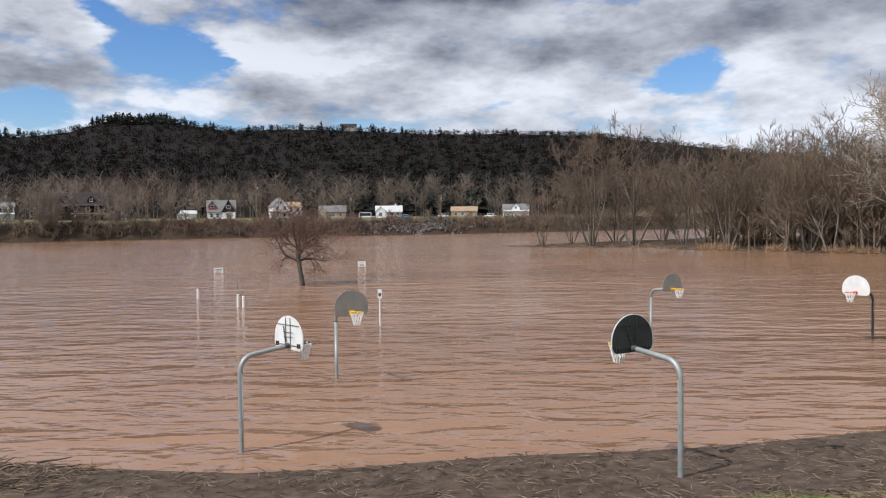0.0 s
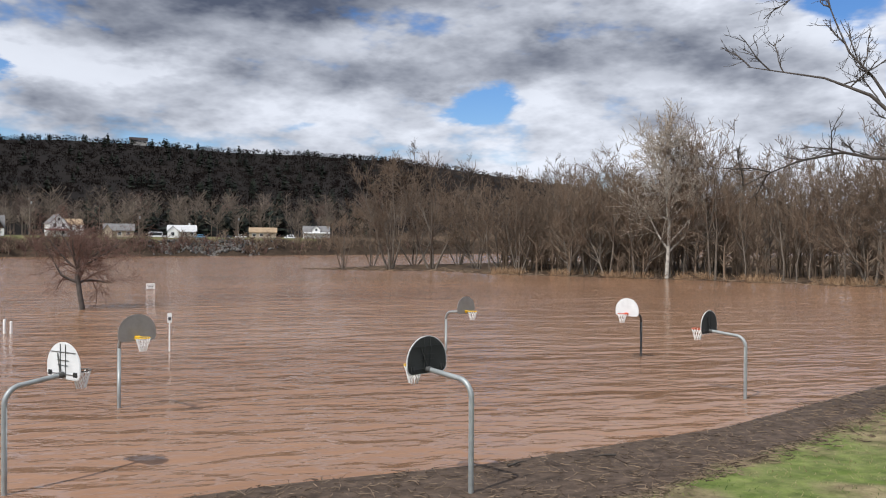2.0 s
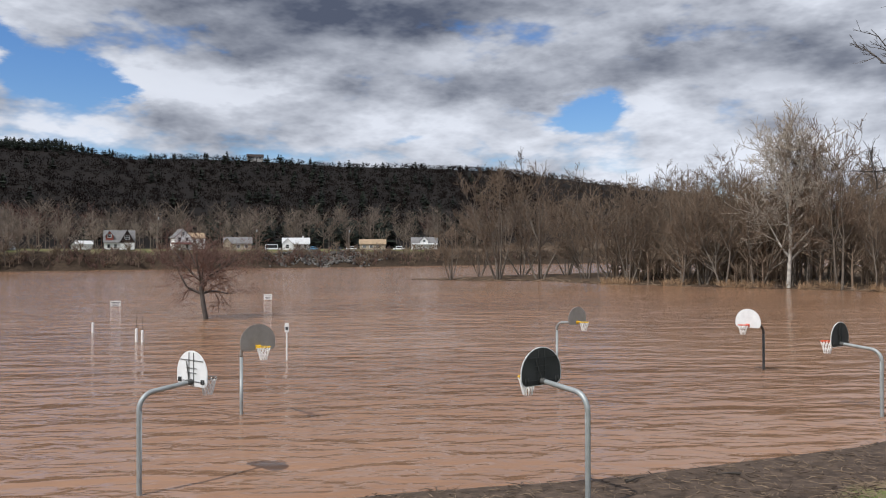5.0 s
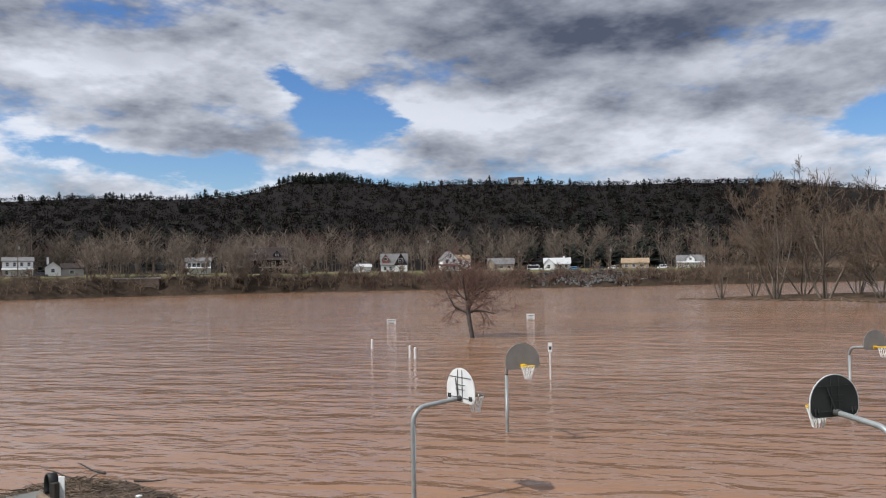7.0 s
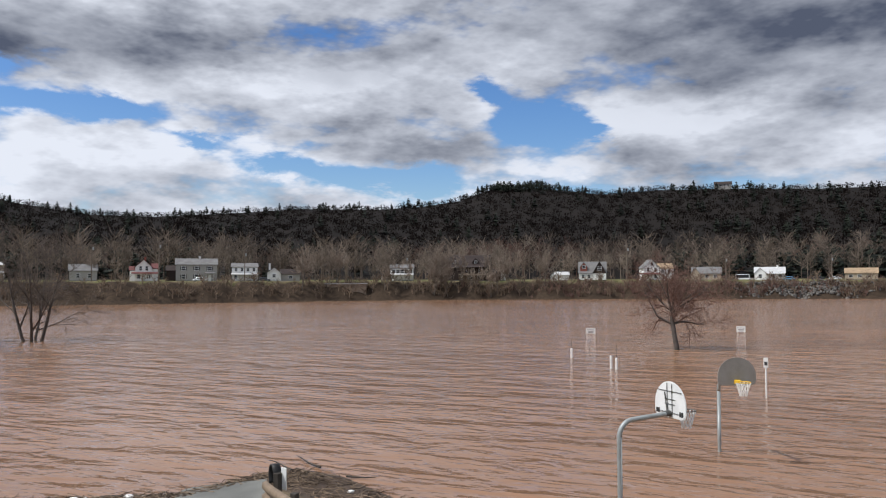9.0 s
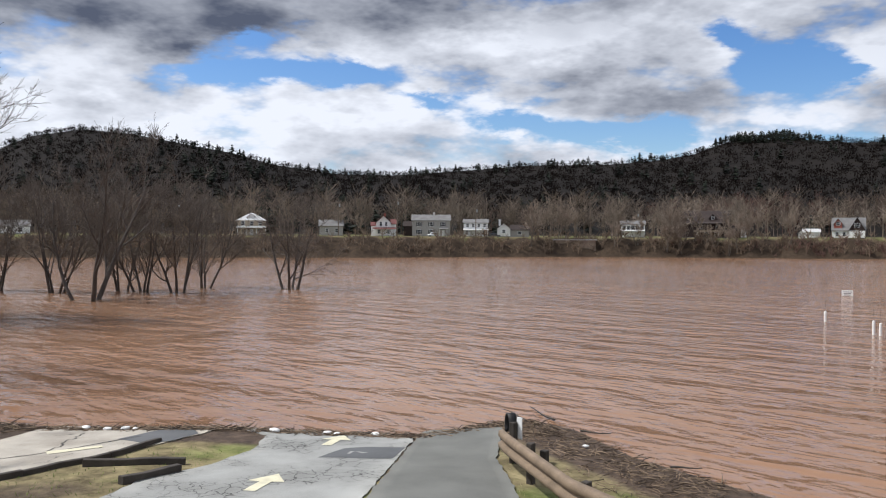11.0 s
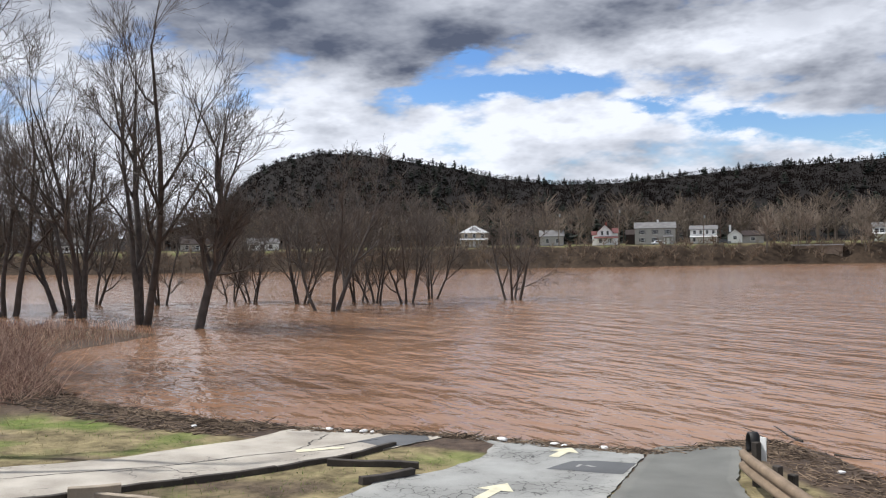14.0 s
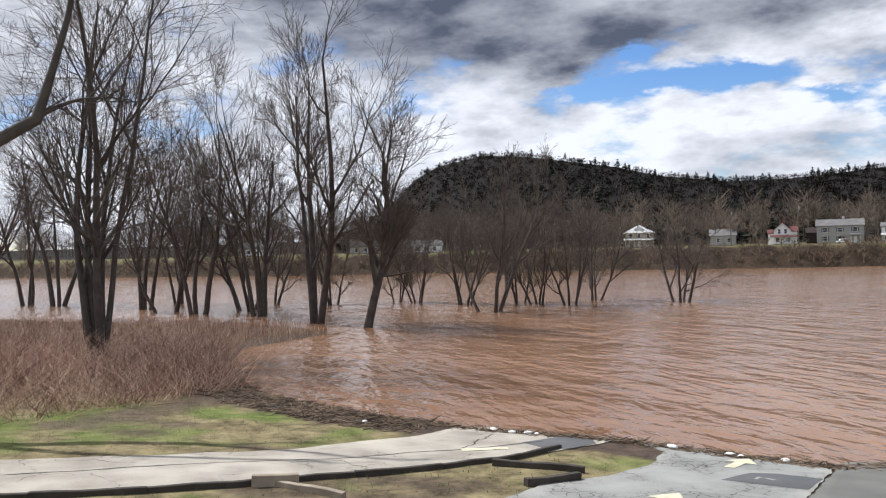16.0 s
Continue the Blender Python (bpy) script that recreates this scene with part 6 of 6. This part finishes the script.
def shore_spots(line, count, lo, hi, seed):
    g = np.random.default_rng(seed)
    p = along(line, 400)
    i = g.integers(0, 399, count)
    d = np.gradient(p, axis=0)[i]
    d /= np.linalg.norm(d, axis=1, keepdims=True)
    inland = np.stack([d[:, 1], -d[:, 0]], -1)
    return p[i] + inland * g.uniform(lo, hi, count)[:, None] + g.normal(0, 0.06, (count, 2))


SHORE = NEAR_LAND[11:32][::-1]
sticks("drift_line", shore_spots([(-35, 4.7), (-28.8, 7.6), (-24.8, 10.5), (-21.4, 13.8), (-18.8, 15.4), (-16.6, 17.0), (-16.0, 19.6), (-15.5, 20.8)], 5200, -0.10, 0.42, 1), 0.45, 0.014, DEBRIS, "dark line of drifted twigs and stalks at the waterline", 2)
sticks("ramp_corner_drift", shore_spots([(-16.3, 19.4), (-15.4, 20.8), (-13.9, 20.6), (-11.1, 19.1), (-8, 18.5)], 900, 0.0, 2.0, 3), 0.55, 0.014, DEBRIS, "drifted sticks on the muddy corner beside the rail", 4)
sticks("grass_drift", shore_spots([(-45, 4.2), (-34, 4.9), (-28.8, 7.6), (-26, 9.6)], 2600, -0.1, 2.2, 5), 0.7, 0.018, DEBRIS, "heap of drifted reddish-brown stalks on the grass edge", 6)
sticks("mud_drift", shore_spots([(-11, 19.2), (-4.8, 18.2), (1.1, 19.3), (6.5, 19.9), (10.2, 20.9), (14.9, 22.2), (20.2, 24.8), (32, 30.4)], 3800, 0.0, 4.2, 7), 0.45, 0.011, DEBRIS, "small twigs and stalks strewn over the mud", 8)
g = np.random.default_rng(9)
cand = np.stack([g.uniform(0, 32, 60000), g.uniform(12, 29, 60000)], -1)
edge = shore_distance(cand[:, 0], cand[:, 1]) - mud_reach(cand[:, 0]) - 0.5 * bumps(cand[:, 0] * 0.8, cand[:, 1] * 0.8)
sticks("upper_drift_line", cand[np.abs(edge) < g.uniform(0, 0.55, len(edge))][:3600], 0.38, 0.012, DEBRIS, "ragged line of drifted stalks between mud and grass", 10)
sticks("inlet_driftwood", shore_spots([(11.6, 167), (23, 158), (37, 153), (44, 137), (52, 129), (59, 121), (66, 115), (77, 101), (88, 84)][::-1], 500, -0.5, 2.0, 11), 3.0, 0.07, DEBRIS, "driftwood along the wooded shore", 12)


def stalks(name, spots, height, spread, thick, mat, label, seed, category, clumpy=0.0):
    g = np.random.default_rng(seed)
    n = len(spots)
    z = np.maximum(land_height(spots[:, 0], spots[:, 1]), -0.15)
    p = np.stack([spots[:, 0], spots[:, 1], z], -1)
    h = height * g.uniform(0.35, 1.0, n) * (1 + clumpy * bumps(spots[:, 0] * 0.9, spots[:, 1] * 0.9))
    d = np.stack([g.normal(0, spread, n), g.normal(0, spread, n), np.ones(n)], -1) * h[:, None]
    mid = p + d * 0.55 + g.normal(0, 0.05, p.shape) * h[:, None]
    r = thick * g.uniform(0.6, 1.3, n)
    v, f = tubes(np.stack([p, mid, p + d], 1), np.stack([r, r * 0.8, r * 0.4], 1), 3)
    return tagged(new(name, mesh_of(name, v, f, mat)), label, category, kind="stuff")


g = np.random.default_rng(31)
cand = np.stack([g.uniform(-75, -26, 52000), g.uniform(-24, 13, 52000)], -1)
d = shore_distance(cand[:, 0], cand[:, 1])
# thick canes on the low point, thinning to the lawn's edge
border = cand[:, 0] + 0.9 * cand[:, 1] + 1.6 * bumps(cand[:, 0] * 0.4, cand[:, 1] * 0.4) < -31.5
dense = 0.35 + 0.65 * (bumps(cand[:, 0] * 0.5 + 3, cand[:, 1] * 0.5) > -0.15)
keep = (d > 0.15) & border & (g.uniform(0, 1, len(d)) < dense)
spots = cand[keep]
low = spots[:, 0] < -54
stalks("red_canes", spots[~low][:14000], 1.75, 0.75, 0.009, CANE, "dense reddish-brown dead canes on the low bank", 32, "canes", 0.45)
stalks("low_reeds", spots[low][:6000], 0.85, 0.32, 0.015, CANE, "flattened reddish-brown reeds on the flooded point", 33, "reeds")
sticks("fallen_canes", spots[~low][:5000] + g.normal(0, 0.5, (min(5000, (~low).sum()), 2)), 1.3, 0.010, CANE, "fallen dead canes under the standing ones", 34, 0.3, "canes")

line = along(NEAR_LAND[:10], 900)
dd = np.gradient(line, axis=0)
dd /= np.linalg.norm(dd, axis=1, keepdims=True)
i = g.integers(270, 899, 8000)
spots = line[i] + np.stack([-dd[i, 1], dd[i, 0]], -1) * (0.2 + 5 * g.uniform(0, 1, 8000) ** 2)[:, None]
clump = bumps(spots[:, 0] * 0.5, spots[:, 1] * 0.5) > 0.12
stalks("shore_reeds", spots[clump], 1.35, 0.45, 0.025, STRAW, "tan dead reeds along the wooded shore", 35, "reeds")
cand = np.stack([g.uniform(-36, 34, 36000), g.uniform(-6, 29, 36000)], -1)
d = shore_distance(cand[:, 0], cand[:, 1])
rad = np.hypot(cand[:, 0], cand[:, 1])
ok = (rad > 13.5) & (d > mud_reach(cand[:, 0]) + 0.3)


def inside_strip(p, a, b):
    poly = np.array(list(a) + list(b)[::-1])
    q = np.roll(poly, -1, 0)
    hit = np.zeros(len(p), bool)
    for (ax, ay), (bx, by) in zip(poly, q):
        hit ^= ((ay > p[:, 1]) != (by > p[:, 1])) & (p[:, 0] < (bx - ax) * (p[:, 1] - ay) / (by - ay + 1e-12) + ax)
    return hit


for a, b in ((R_LEFT, R_RIGHT), (M_LEFT, R_LEFT), (L_UPPER, L_LOWER)):
    ok &= ~inside_strip(cand, a, b)
green = (bumps(cand[:, 0] * 0.33 + 1, cand[:, 1] * 0.33) + 0.35 * (cand[:, 0] > 0)) > 0.05
stalks("lawn_grass", cand[ok & green], 0.075, 0.5, 0.006, BLADE, "patchy green spring grass", 36, "grass")
stalks("dry_grass", cand[ok & ~green], 0.075, 0.55, 0.006, DRY_BLADE, "dry straw-coloured winter grass", 37, "grass")

# foam litter and a few larger sticks in the drift line
for k, (x, y, s) in enumerate(((-24.3, 10.75, 0.11), (-23.7, 11.1, 0.09), (-23.4, 11.5, 0.10), (-23.2, 11.7, 0.07), (-20.0, 14.35, 0.12), (-18.7, 15.25, 0.10), (-18.4, 15.35, 0.08), (-26.9, 7.2, 0.09), (-17.6, 16.1, 0.10), (-12.4, 19.0, 0.07))):
    bm = bmesh.new()
    bmesh.ops.create_icosphere(bm, subdivisions=2, radius=s)
    for v in bm.verts:
        v.co = Vector((v.co.x * 1.5, v.co.y, v.co.z * 0.55)) * (1 + 0.18 * noise.noise(v.co * 14 + Vector((k, 0, 0))))
    ob = part("foam_piece", bm, LITTER, smooth=True)
    ob.matrix_basis = pose(x, y, max(float(land_height(np.array([x]), np.array([y]))[0]), 0) + s * 0.42 + 0.03, 0, 0, k * 47)
    tagged(ob, "scrap of white foam caught in the drift line", "litter", "foam litter")
for k, (x, y, turn, L) in enumerate(((-15.0, 21.3, 150, 2.0), (-15.5, 20.6, 165, 1.3), (-13.6, 20.6, 20, 0.9), (9.7, 19.4, 200, 0.9), (6.6, 19.3, 20, 0.7), (-31.5, 4.6, 15, 1.6), (-18.3, 15.9, 25, 1.0), (-9.9, 18.9, 10, 0.8))):
    t = np.linspace(0, 1, 6)
    line = np.stack([t * L, 0.06 * np.sin(t * 5 + k), 0.03 + 0.12 * t * (k % 2)], -1)
    ob = tube_part("driftwood_branch", line, np.linspace(0.035, 0.012, 6), 6, TIMBER, None)
    ob.matrix_basis = pose(x, y, max(float(land_height(np.array([x]), np.array([y]))[0]), 0) + 0.02, 0, 0, turn)
    tagged(ob, "dark broken branch washed up at the waterline", "branch", "driftwood")
